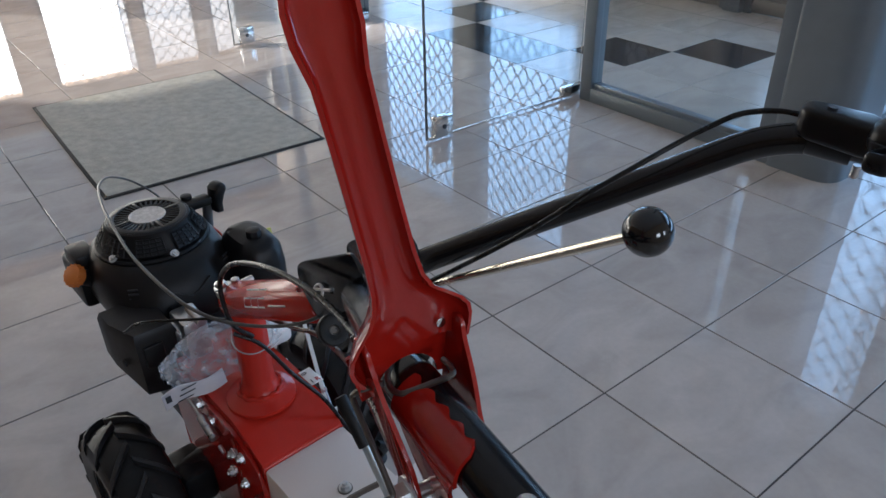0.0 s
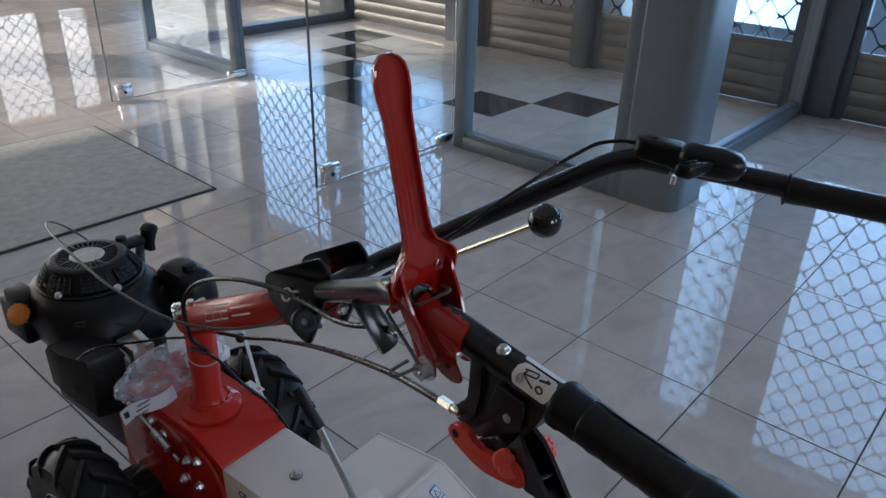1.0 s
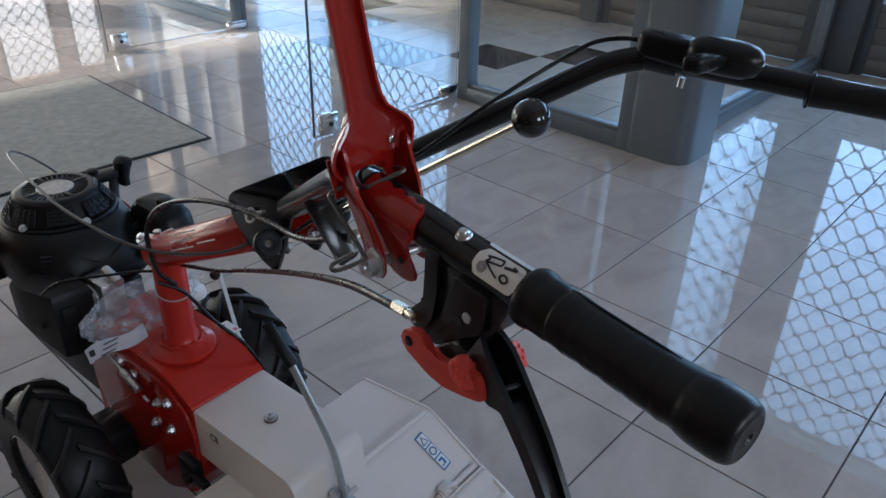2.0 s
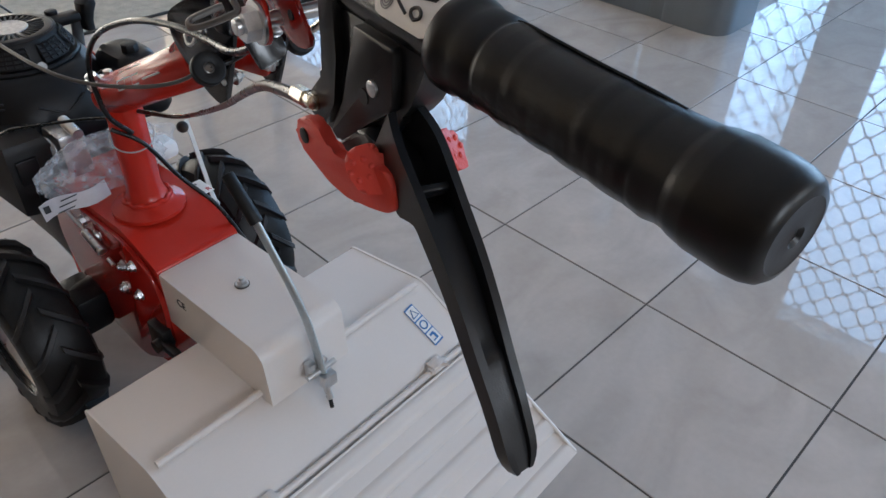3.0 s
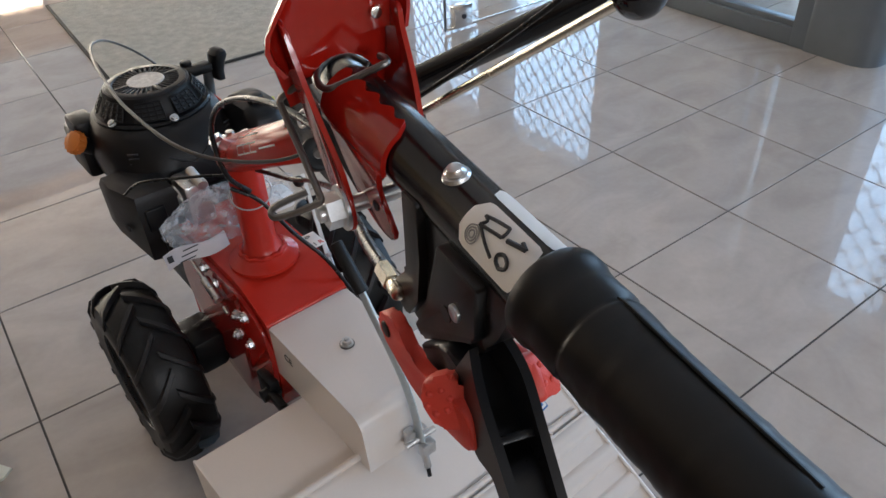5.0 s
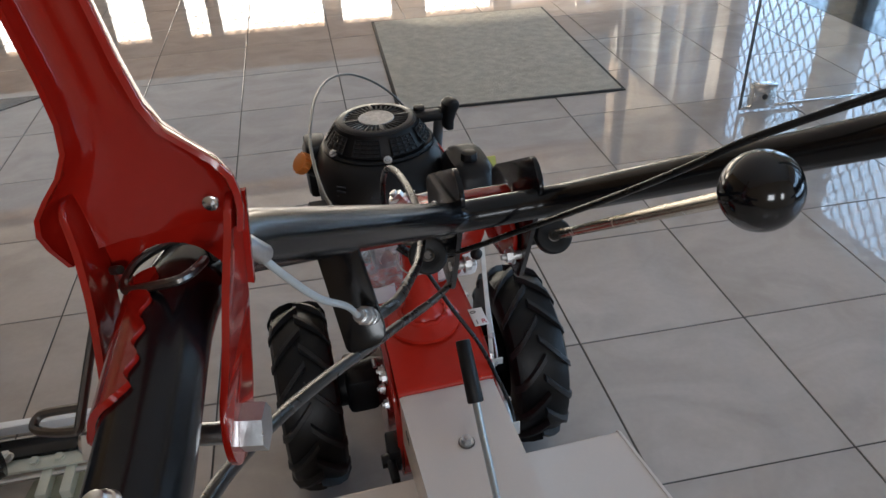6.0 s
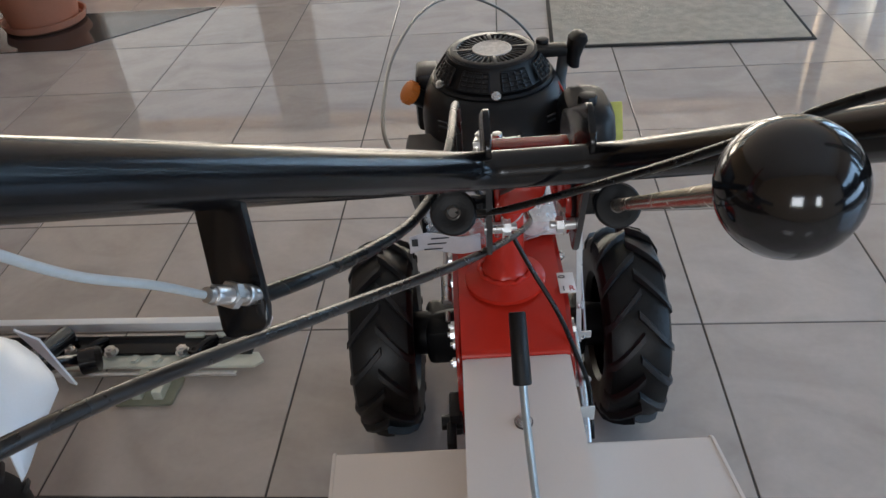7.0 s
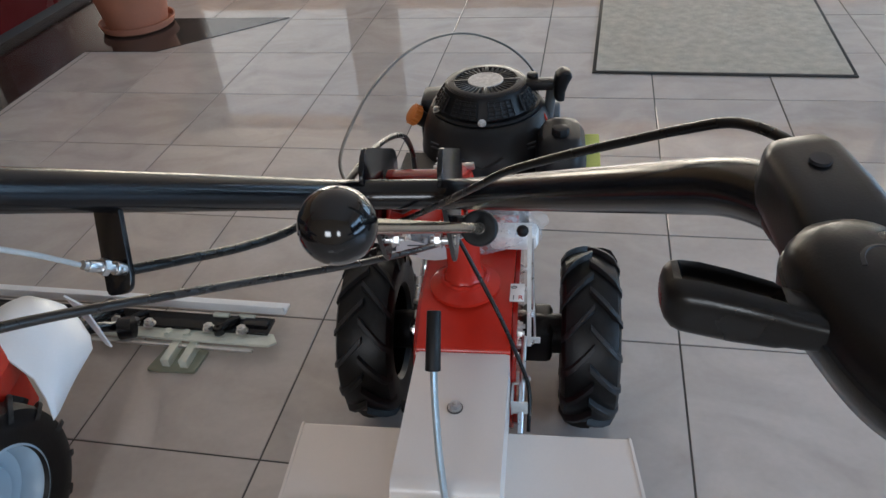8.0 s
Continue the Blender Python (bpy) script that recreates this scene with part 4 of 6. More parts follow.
# clutch lever: a tapering channel
def channel(bm, line, widths, depth, wall, m):
    """An open U channel along a line in the yz plane; it opens to the rear and up."""
    secs = []
    pts = [Vector(p) for p in line]
    for i, p in enumerate(pts):
        t = (pts[min(i + 1, len(pts) - 1)] - pts[max(i - 1, 0)]).normalized()
        n = Vector((0, -t.z, t.y))
        if n.y > 0:
            n = -n
        w, d = widths[i] / 2, depth[i]
        k = max(0.0, min(1.0, (0.36 - i / len(pts)) / 0.08))
        deep = 0.011 * k * k * (3 - 2 * k)
        s = max(0.0, min(1.0, (i / len(pts) - 0.70) / 0.05))
        s = s * s * (3 - 2 * s)
        floor_at = wall - deep + s * (d - 0.0028 - wall)
        e = max(0.0, min(1.0, (i / (len(pts) - 1) - 0.94) / 0.06))
        w *= 1 - 0.42 * e ** 2.6
        rim = min(wall, w * 0.45)
        d -= 0.0018 * e ** 2
        ring = []
        for x, q in ((-w, -deep), (-w, d), (-w + rim, d), (-w + rim, floor_at), (w - rim, floor_at), (w - rim, d), (w, d), (w, -deep)):
            ring.append(m @ (Vector((p.x + x, p.y, p.z)) + n * q))
        secs.append(ring)
    return loft(bm, secs)


lever_pts = [(-0.013, -0.040, -0.046), (-0.0145, -0.0520, -0.0525), (-0.017, -0.066, -0.0610), (-0.0195, -0.081, -0.0715), (-0.022, -0.098, -0.0845), (-0.0245, -0.112, -0.0965), (-0.027, -0.126, -0.1105), (-0.029, -0.1405, -0.1265), (-0.0303, -0.1560, -0.1505)]
lever_line = smooth_line(lever_pts, 7)
n = len(lever_line)
width_at = [0.018 + 0.0075 * math.sin(min(1, i / (n * 0.2)) * math.pi / 2) - 0.0098 * (i / (n - 1)) ** 1.2 for i in range(n)]
depth_at = [0.0135 - 0.005 * (i / (n - 1)) for i in range(n)]
bm = bmesh.new()
channel(bm, lever_line, width_at, depth_at, 0.0040, GRIP)
sharp = [e for e in bm.edges if len(e.link_faces) == 2 and e.calc_face_angle(0.0) > 0.9]
bmesh.ops.bevel(bm, geom=sharp, offset=0.0014, segments=3, profile=0.5, affect="EDGES")
clutch = part("clutch_lever", bm, LEVER_BLACK, mower, "black moulded clutch lever")
def at_lever(f, rise):
    i = int(f * (n - 1))
    p, q = lever_line[max(i - 1, 0)], lever_line[min(i + 1, n - 1)]
    t = (q - p).normalized()
    m = frame_from(lever_line[i], t, (0, -1, 0.6))
    return GRIP @ m @ mx(0, 0, rise), width_at[i]


for f in (0.30,):
    m, wide = at_lever(f, 0.0045)
    bm = bmesh.new()
    box(bm, wide - 0.002, 0.0035, 0.008, m, 0.001)
    part("web", bm, LEVER_BLACK, clutch)
for f0, f1, rise, deep in ((0.955, 1.0, -0.0006, 0.0062),):
    bm = bmesh.new()
    secs = []
    for k in range(7):
        m, wide = at_lever(f0 + (f1 - f0) * k / 6, rise)
        inset = 0.0006 + 0.0042 * (k / 6) ** 2.6
        secs.append([m @ Vector((sx * (wide / 2 - inset), 0, dz)) for sx, dz in ((-1, 0), (1, 0), (1, deep), (-1, deep))])
    loft(bm, secs)
    part("tip", bm, LEVER_BLACK, clutch)

# red catches on both sides of the lever: an arm with a tab turned outwards
def tab(bm, centre, normal, across, outline, thick):
    """A thumb tab: an outline in a plane through centre, thick behind it."""
    n = Vector(normal).normalized()
    u = (Vector(across) - n * n.dot(Vector(across))).normalized()
    v = n.cross(u)
    m = Matrix((u, v, n)).transposed().to_4x4()
    m.translation = Vector(centre) - n * thick / 2
    plate(bm, outline, thick, GRIP @ m, 0.0024)
    return GRIP @ m @ mx(0, 0, thick / 2)


arm = [(0.0175, -0.0625), (0.0262, -0.0705), (0.0262, -0.0805), (0.0150, -0.0838), (0.0050, -0.0860), (-0.0060, -0.0885), (-0.0231, -0.0880), (-0.0436, -0.0815), (-0.0578, -0.0760), (-0.0660, -0.0700), (-0.0600, -0.0560), (-0.0500, -0.0560), (-0.0300, -0.0640), (-0.0188, -0.0680), (-0.0092, -0.0690), (-0.0016, -0.0650), (0.0040, -0.0600)]
bm = bmesh.new()
plate(bm, round_poly(arm, 0.004, 3), 0.0065, GRIP @ mx(-0.0275, 0, 0) @ YZ, 0.0018)
left_tab = tab(bm, (-0.0330, -0.0460, -0.0575), (-0.45, -0.70, 0.55), (1, 0, 0), round_poly([(-0.0080, 0.0074), (-0.0036, 0.0105), (0.0052, 0.0099), (0.0077, 0.0075), (0.0068, 0.0021), (0.0093, -0.0040), (0.0100, -0.0109), (0.0085, -0.0130), (0.0030, -0.0136), (-0.0062, -0.0102), (-0.0090, -0.0001)], 0.0025, 3), 0.009)
left_catch = part("safety_catch", bm, RED_PLASTIC, mower, "red plastic safety catch")
bm = bmesh.new()
plate(bm, round_poly([(-0.020, -0.066), (-0.036, -0.053), (-0.050, -0.052), (-0.062, -0.064), (-0.050, -0.078), (-0.032, -0.078)], 0.004, 3), 0.006, GRIP @ mx(0.0045, 0, 0) @ YZ, 0.0018)
right_tab = tab(bm, (0.0095, -0.0525, -0.0585), (0.35, -0.75, 0.55), (1, 0, 0), round_poly([(-0.0098, 0.0109), (0.0028, 0.0095), (0.0083, 0.0029), (0.0096, -0.0099), (0.0051, -0.0110), (-0.0068, -0.0112), (-0.0094, -0.0038), (-0.0108, 0.0053)], 0.0025, 3), 0.008)
right_catch = part("safety_catch", bm, RED_PLASTIC, mower, "red plastic safety catch")
for at_tab, catch, shift in ((left_tab, left_catch, (-0.0025, 0.0)), (right_tab, right_catch, (0.0015, 0.0))):
    bm = bmesh.new()
    for k in range(6):
        a = k * math.pi / 3
        c = (shift[0] + 0.0048 * math.cos(a), shift[1] + 0.0048 * math.sin(a), -0.0002)
        lathe(bm, [(0.0016, 0.0), (0.0014, 0.0006), (0.0008, 0.0010), (0.0, 0.0011)], at_tab @ Matrix.Translation(c), 10, False)
    part("knobble", bm, RED_PLASTIC, catch)
bm = bmesh.new()
cyl(bm, 0.0042, GRIP @ Vector((-0.0288, 0.0165, -0.073)), GRIP @ Vector((-0.0316, 0.0165, -0.073)), 14, bevel=0.0005)
part("catch_pin", bm, BLACK_PLASTIC, mower)

# -- red parking lever astride the bar: a stamped trough that widens into two shoulders
foot_at, tip_at = Vector((-0.0095, 0.099, 0.044)), Vector((-0.0435, 0.105, 0.232))
axis = (tip_at - foot_at).normalized()
side_way = Vector((0, 1, 0)).cross(axis).normalized()
back_way = axis.cross(side_way)
shape = [(-0.012, 0.031, 0.028, 0.011), (-0.004, 0.0345, 0.0310, 0.011), (0.002, 0.0350, 0.0322, 0.0115), (0.008, 0.0325, 0.0322, 0.0115), (0.014, 0.0265, 0.029, 0.011), (0.020, 0.0195, 0.023, 0.010), (0.027, 0.0145, 0.016, 0.009), (0.036, 0.0122, 0.0128, 0.008),
         (0.050, 0.0112, 0.0115, 0.0075), (0.080, 0.0108, 0.0110, 0.0070), (0.115, 0.0106, 0.0108, 0.0065), (0.143, 0.0110, 0.0112, 0.0062), (0.153, 0.0128, 0.0126, 0.0060), (0.161, 0.0142, 0.0140, 0.0058), (0.174, 0.0142, 0.0142, 0.0055), (0.182, 0.0122, 0.0124, 0.0050), (0.1875, 0.0080, 0.0084, 0.0040), (0.1905, 0.0030, 0.0034, 0.0020)]
bm = bmesh.new()
secs = []
for h, wl, wr, d in shape:
    c = foot_at + axis * h
    prof = [(-1.0, 1.12), (-1.0, 1.0), (-0.93, 0.55), (-0.80, 0.22), (-0.55, 0.04), (-0.28, 0.0), (-0.13, 0.10 if 0.03 < h < 0.17 else 0.0), (0.13, 0.10 if 0.03 < h < 0.17 else 0.0), (0.28, 0.0), (0.55, 0.04), (0.80, 0.22), (0.93, 0.55), (1.0, 1.0), (1.0, 1.12)]
    inner, outer = [], []
    for u, v in prof:
        w = wl if u < 0 else wr
        p = c + side_way * (u * w) - back_way * (v * d)
        inner.append(p)
        outer.append(p + side_way * (0.0022 * (1 if u > 0.6 else -1 if u < -0.6 else 0)) + back_way * (0.0022 if abs(u) < 0.9 else 0.0004))
    secs.append(inner + outer[::-1])
loft(bm, secs)
arch = [(-0.0085 + 0.0185 * math.cos(a), 0.0080 + 0.0185 * math.sin(a)) for a in [math.pi * k / 12 for k in range(13)]]
plate(bm, [(0.022, 0.046), (-0.043, 0.038), (-0.036, 0.006)] + arch[::-1] + [(0.018, 0.006)], 0.0024, Matrix.Translation((0, 0.1005, 0)) @ Matrix(((1, 0, 0, 0), (0, 0, -1, 0), (0, 1, 0, 0), (0, 0, 0, 1))))
bm.transform(GRIP)
park = part("parking_lever", bm, RED_DARK, mower, "glossy dark red stamped parking lever", 50)


def side_plate(bm, outline, thick, x_at):
    """A plate standing in the yz plane whose x follows its height."""
    plate(bm, outline, thick, YZ, 0.0009)
    for v in bm.verts:
        v.co.x += x_at(v.co.z)
    bm.transform(GRIP)
    return bm


for s in (-1, 1):
    if s > 0:
        out = round_poly([(0.084, 0.040), (0.088, 0.050), (0.102, 0.048), (0.1025, 0.034), (0.0990, 0.012), (0.0990, -0.008), (0.079, -0.032), (0.066, -0.040), (0.050, -0.0385), (0.044, -0.028), (0.0455, -0.011), (0.0594, 0.001), (0.070, 0.022)], [0.004, 0.004, 0.003, 0.008, 0.02, 0.015, 0.012, 0.01, 0.008, 0.008, 0.008, 0.02, 0.015], 4)
        part("cheek", side_plate(bmesh.new(), out, 0.0026, lambda z: 0.0128 + 0.10 * max(0.0, z + 0.01)), RED_DARK, park)
        continue
    out = round_poly([(0.084, 0.034), (0.088, 0.050), (0.102, 0.050), (0.1025, 0.030), (0.090, 0.004), (0.074, -0.022), (0.069, -0.040), (0.050, -0.041), (0.047, -0.026), (0.063, -0.002), (0.077, 0.018)], [0.004, 0.004, 0.003, 0.008, 0.02, 0.02, 0.008, 0.009, 0.012, 0.02, 0.01], 4)
    part("cheek", side_plate(bmesh.new(), out, 0.0026, lambda z: -0.0285 - 0.13 * max(0.0, z + 0.01)), RED_DARK, park)
bm = bmesh.new()
secs = []
for k in range(34):
    y = 0.030 + 0.056 * k / 33
    edge = -0.20 + 0.085 * math.sin(2 * math.pi * (y - 0.030) / 0.0125) - (0.35 * (1 - k / 3) if k < 3 else 0)
    ring = []
    for rr in (0.0160, 0.0184):
        arc = [Vector((-0.085 * y + rr * math.sin(a), y, 0.088 * y + rr * math.cos(a))) for a in [(-1.75 + (1.75 + edge) * i / 14) for i in range(15)]]
        ring += arc if rr < 0.017 else arc[::-1]
    secs.append([GRIP @ p for p in ring])
loft(bm, secs)
saddle = part("saddle", bm, RED_DARK, park, "dark red saddle with a wavy edge")
out = round_poly([(0.086, 0.003), (0.030, 0.003), (0.036, -0.014), (0.027, -0.024), (0.028, -0.035), (0.042, -0.040), (0.062, -0.038), (0.074, -0.020)], [0.003, 0.003, 0.006, 0.005, 0.006, 0.008, 0.008, 0.02], 4)
part("saddle_foot", side_plate(bmesh.new(), out, 0.0026, lambda z: -0.0215 + 0.15 * max(0.0, -z)), RED_DARK, park)
bm = bmesh.new()
cyl(bm, 0.0026, GRIP @ Vector((-0.0192, 0.042, -0.022)), GRIP @ Vector((-0.0202, 0.042, -0.022)), 14)
part("foot_hole", bm, INK, park)
bm = bmesh.new()
bolt(bm, GRIP @ Vector((-0.0300, 0.058, -0.0290)), GRIP.to_3x3() @ Vector((-1, 0, 0)), 0.0078, 0.008, 0.005)
cyl(bm, 0.0042, GRIP @ Vector((-0.031, 0.058, -0.029)), GRIP @ Vector((0.016, 0.058, -0.029)), 12)
hexa(bm, 0.0090, GRIP @ Vector((0.0142, 0.060, -0.029)), GRIP @ Vector((0.0225, 0.060, -0.029)))
part("pivot_bolt", bm, ZINC, park, "zinc plated pivot bolt")
bm = bmesh.new()
cyl(bm, 0.0030, GRIP @ Vector((0.0105, 0.0985, 0.0435)), GRIP @ Vector((0.0105, 0.0955, 0.0437)), 12, bevel=0.0005)
part("rivet", bm, CHROME, park, "bright rivet")
bm = bmesh.new()
tube(bm, [GRIP @ Vector(p) for p in ((0.006, 0.101, 0.017), (0.000, 0.109, 0.020), (-0.011, 0.107, 0.0215), (-0.021, 0.098, 0.020), (-0.0235, 0.089, 0.0185), (-0.0215, 0.0825, 0.019), (-0.017, 0.0795, 0.021), (-0.008, 0.0750, 0.0255), (0.001, 0.0710, 0.0298), (0.0042, 0.0725, 0.0302), (0.0062, 0.080, 0.0285), (0.0067, 0.087, 0.0266))], 0.0017, 8, 6)
tube(bm, [GRIP @ Vector(p) for p in ((-0.026, 0.093, 0.020), (-0.030, 0.0955, 0.0183), (-0.036, 0.101, 0.013), (-0.0392, 0.1032, 0.0095), (-0.0400, 0.1005, 0.0062), (-0.0402, 0.080, -0.0055), (-0.0404, 0.0600, -0.0175), (-0.0408, 0.0560, -0.0202), (-0.0435, 0.0560, -0.0215), (-0.053, 0.0595, -0.0250), (-0.0605, 0.0630, -0.0270), (-0.0622, 0.0660, -0.0265), (-0.0600, 0.0685, -0.0250), (-0.052, 0.0680, -0.0228), (-0.0436, 0.067, -0.0209))], 0.0017, 8, 6)
part("return_spring", bm, DARK_STEEL, park, "bent spring wire")

# -- throttle control on the right of the bar
TH = frame_from((0.256, -0.530, 1.096), Vector((0.244, -0.495, 1.098)) - Vector((0.270, -0.580, 1.090)))
bm = bmesh.new()
loft(bm, [[TH @ Vector((x, y, z)) for x, z in superellipse(cx, cz, w, h, 5.0, 40)] for y, w, h, cx, cz in ((0.058, 0.008, 0.008, -0.004, 0.018), (0.054, 0.0140, 0.0130, -0.004, 0.016), (0.046, 0.0165, 0.0150, -0.005, 0.0155), (0.022, 0.0180, 0.0155, -0.008, 0.0155), (0.002, 0.0190, 0.0160, -0.013, 0.0165), (-0.020, 0.0160, 0.0120, -0.016, 0.0160))])
lathe(bm, [(0.0150, 0.006), (0.0178, 0.006), (0.0182, 0.010), (0.0182, 0.040), (0.0178, 0.044), (0.0150, 0.044)], TH @ Matrix.Rotation(radians(-90), 4, "X"), 28, False)
throttle = part("throttle_control", bm, THROTTLE_BLACK, mower, "black throttle control with a thumb lever")
bm = bmesh.new()
cyl(bm, 0.0042, TH @ Vector((-0.007, 0.034, 0.0310)), TH @ Vector((-0.007, 0.034, 0.0324)), 14)
part("screw_recess", bm, INK, throttle)
bm = bmesh.new()
loft(bm, [[TH @ Vector((-0.027 + x, y, z + 0.007)) for x, y in superellipse(0, -0.041, w, l, 2.8, 40)] for w, l, z in ((0.013, 0.026, -0.002), (0.020, 0.037, 0.003), (0.0230, 0.0410, 0.010), (0.0236, 0.0422, 0.0155), (0.0236, 0.0422, 0.0165), (0.0226, 0.0415, 0.0172), (0.0226, 0.0415, 0.0215), (0.0205, 0.0390, 0.0275), (0.0160, 0.0330, 0.0320), (0.0090, 0.0220, 0.0348), (0.0030, 0.0090, 0.0356))])
part("cap", bm, THROTTLE_BLACK, throttle, "rounded black cap")
bm = bmesh.new()
lever_run = ((0.222, -0.580, 0.0085, 0.0065, 0.0), (0.212, -0.577, 0.0090, 0.0076, 0.1), (0.2095, -0.576, 0.0096, 0.0086, 0.9), (0.197, -0.572, 0.0104, 0.0098, 1.0), (0.188, -0.569, 0.0108, 0.0100, 1.0), (0.1830, -0.5678, 0.0107, 0.0098, 1.0), (0.1812, -0.5674, 0.0106, 0.0096, 0.15), (0.1788, -0.5667, 0.0100, 0.0088, 0.0), (0.1768, -0.5662, 0.0080, 0.0068, 0.0), (0.1758, -0.566, 0.0050, 0.0042, 0.0))
def tray(v):
    """Depth of the hollow across the lever's top, steep at both sides."""
    return max(0.0, 1 - abs((v - 0.22) / 0.52) ** 5)


loft(bm, [[Vector((x, y + dy, 1.1168 + dz - (0.0075 * dip * tray(dy / ry) if dz > 0 else 0))) for dy, dz in superellipse(0, 0, ry, rz, 3.6, 88)] for x, y, ry, rz, dip in lever_run])
part("thumb_lever", bm, THROTTLE_BLACK, throttle)
bm = bmesh.new()
tube(bm, [TH @ Vector((-0.027 + 0.008 * math.cos(a), -0.034 + 0.010 * math.sin(a), 0.0413)) for a in [0.4 + 0.35 * k for k in range(8)]], 0.0012, 6, 2)
part("cap_mark", bm, INK, throttle, "black crescent mark")
bm = bmesh.new()
cyl(bm, 0.004, TH @ Vector((0.004, -0.002, -0.018)), TH @ Vector((0.004, -0.002, -0.030)), 10)
part("clamp_screw", bm, ZINC, throttle)

# -- shift rod with the ball knob
base, ball = Vector((0.067, -0.128, 0.833)), Vector((0.033, -0.465, 1.071))
d = (ball - base).normalized()
bm = bmesh.new()
cyl(bm, 0.0048, base - d * 0.02, ball - d * 0.016, 14)
rod = part("shift_rod", bm, BRASS, mower, "bright plated shift rod")
bm = bmesh.new()
m = Matrix.Translation(ball) @ d.to_track_quat("Z", "Y").to_matrix().to_4x4()
lathe(bm, [(0.008, -0.0205), (0.009, -0.0195)] + [(0.0205 * math.sin(a), -0.0205 * math.cos(a)) for a in [0.48 + (math.pi - 0.48) * k / 18 for k in range(18)]] + [(0.0, 0.0205)], m, 40, False)
part("ball_knob", bm, BLACK_GLOSS, rod, "glossy black ball knob")

# -- gear lever over the deck
bm = bmesh.new()
tube(bm, [(-0.009, -0.075, 0.592), (-0.007, -0.105, 0.545), (-0.002, -0.140, 0.480), (0.003, -0.160, 0.425), (0.006, -0.172, 0.365), (0.006, -0.180, 0.325)], 0.0098, 16, 6)
spine = [(0.592, -0.009), (0.545, -0.007), (0.480, -0.002), (0.425, 0.003), (0.365, 0.006), (0.325, 0.006)]
for v in bm.verts:
    for (z1, x1), (z0, x0) in zip(spine, spine[1:]):
        if z0 - 0.01 <= v.co.z <= z1 + 0.01:
            xc = x0 + (x1 - x0) * (v.co.z - z0) / (z1 - z0)
            v.co.x = xc + (v.co.x - xc) * 0.48
            break
gear = part("height_lever", bm, PALE_ZINC, mower, "pale blue-grey galvanised height lever")
a, b = Vector((-0.010, -0.036, 0.634)), Vector((-0.009, -0.090, 0.575))
bm = bmesh.new()
cyl(bm, 0.0095, a, b, 20, 0.0105, 0.002)
part("lever_sleeve", bm, RUBBER, gear, "black plastic sleeve")
bm = bmesh.new()
span(bm, (-0.014, -0.176, 0.315), (0.002, -0.160, 0.345), 0.003)
span(bm, (0.010, -0.176, 0.315), (0.024, -0.162, 0.338), 0.003)
cyl(bm, 0.005, (-0.022, -0.178, 0.328), (0.034, -0.178, 0.328), 12)
span(bm, (0.0, -0.192, 0.292), (0.026, -0.176, 0.318), 0.003)
cyl(bm, 0.006, (0.006, -0.186, 0.30), (0.004, -0.196, 0.276), 10)
part("lever_joint", bm, ZINC, gear, "zinc plated lever joint")
bm = bmesh.new()
cyl(bm, 0.0035, (0.004, -0.194, 0.284), (0.000, -0.204, 0.264), 10)
part("lever_end", bm, BLACK_PLASTIC, gear)


# -- white flail deck
bm = bmesh.new()
prof = round_poly([(0.040, 0.10), (0.040, 0.302), (-0.130, 0.302), (-0.250, 0.214), (-0.250, 0.10)], [0.0, 0.006, 0.012, 0.01, 0.0], 4)
loft(bm, [[Vector((x, y, z)) for y, z in prof] for x in (-0.272, 0.272)])
deck = part("deck", bm, WHITE, mower, "white enamelled flail deck")
spread(deck, 0.42, 0.04)
for side in (-1, 1):
    bm = bmesh.new()
    out = round_poly([(0.046, 0.045), (0.044, 0.3035), (-0.129, 0.3035), (-0.254, 0.2150), (-0.258, 0.05), (-0.10, 0.03)], [0.02, 0.01, 0.012, 0.012, 0.02, 0.02], 4)
    plate(bm, out, 0.005, Matrix.Translation((side * 0.2735, 0, 0)) @ Matrix(((0, 0, 1, 0), (1, 0, 0, 0), (0, 1, 0, 0), (0, 0, 0, 1))), 0.0015)
    cheek = part("side_skirt", bm, WHITE, deck)
    spread(cheek, 0.42, 0.04)
    bm = bmesh.new()
    cyl(bm, 0.035, (side * 0.225, -0.17, 0.055), (side * 0.255, -0.17, 0.055), 20, bevel=0.004)
    part("depth_roller", bm, BLACK_PLASTIC, deck)
bm = bmesh.new()
tube(bm, [(-0.258, -0.130, 0.3075), (0.0, -0.130, 0.3075), (0.272, -0.130, 0.3075)], 0.0060, 10, 2)
part("seam_bead", bm, WHITE, deck)
bm = bmesh.new()
cyl(bm, 0.0055, (-0.25, -0.246, 0.224), (0.292, -0.246, 0.224), 12)
hinge = part("hinge_rod", bm, WHITE, deck, "white hinge rod")
for x in (-0.165, 0.205):
    bm = bmesh.new()
    span(bm, (x - 0.016, -0.254, 0.219), (x + 0.016, -0.232, 0.236), 0.003)
    cyl(bm, 0.007, (x - 0.02, -0.246, 0.226), (x + 0.02, -0.246, 0.226), 12)
    cyl(bm, 0.0035, (x + 0.0, -0.246, 0.23), (x + 0.012, -0.262, 0.236), 8)
    part("hinge_clip", bm, WHITE, hinge)
bm = bmesh.new()
prof, yz0, yz1 = [], Vector((-0.252, 0.214)), Vector((-0.476, 0.066))
for k in range(97):
    t = k / 96
    p = yz0.lerp(yz1, t)
    bump = 0.0055 * max(0.0, min(1.0, 1.6 * math.sin(t * math.pi * 9 - 0.6)))
    prof.append((p.x - bump * 0.55, p.y + bump * 0.83))
sheet(bm, prof, -0.292, 0.292, 0.004)
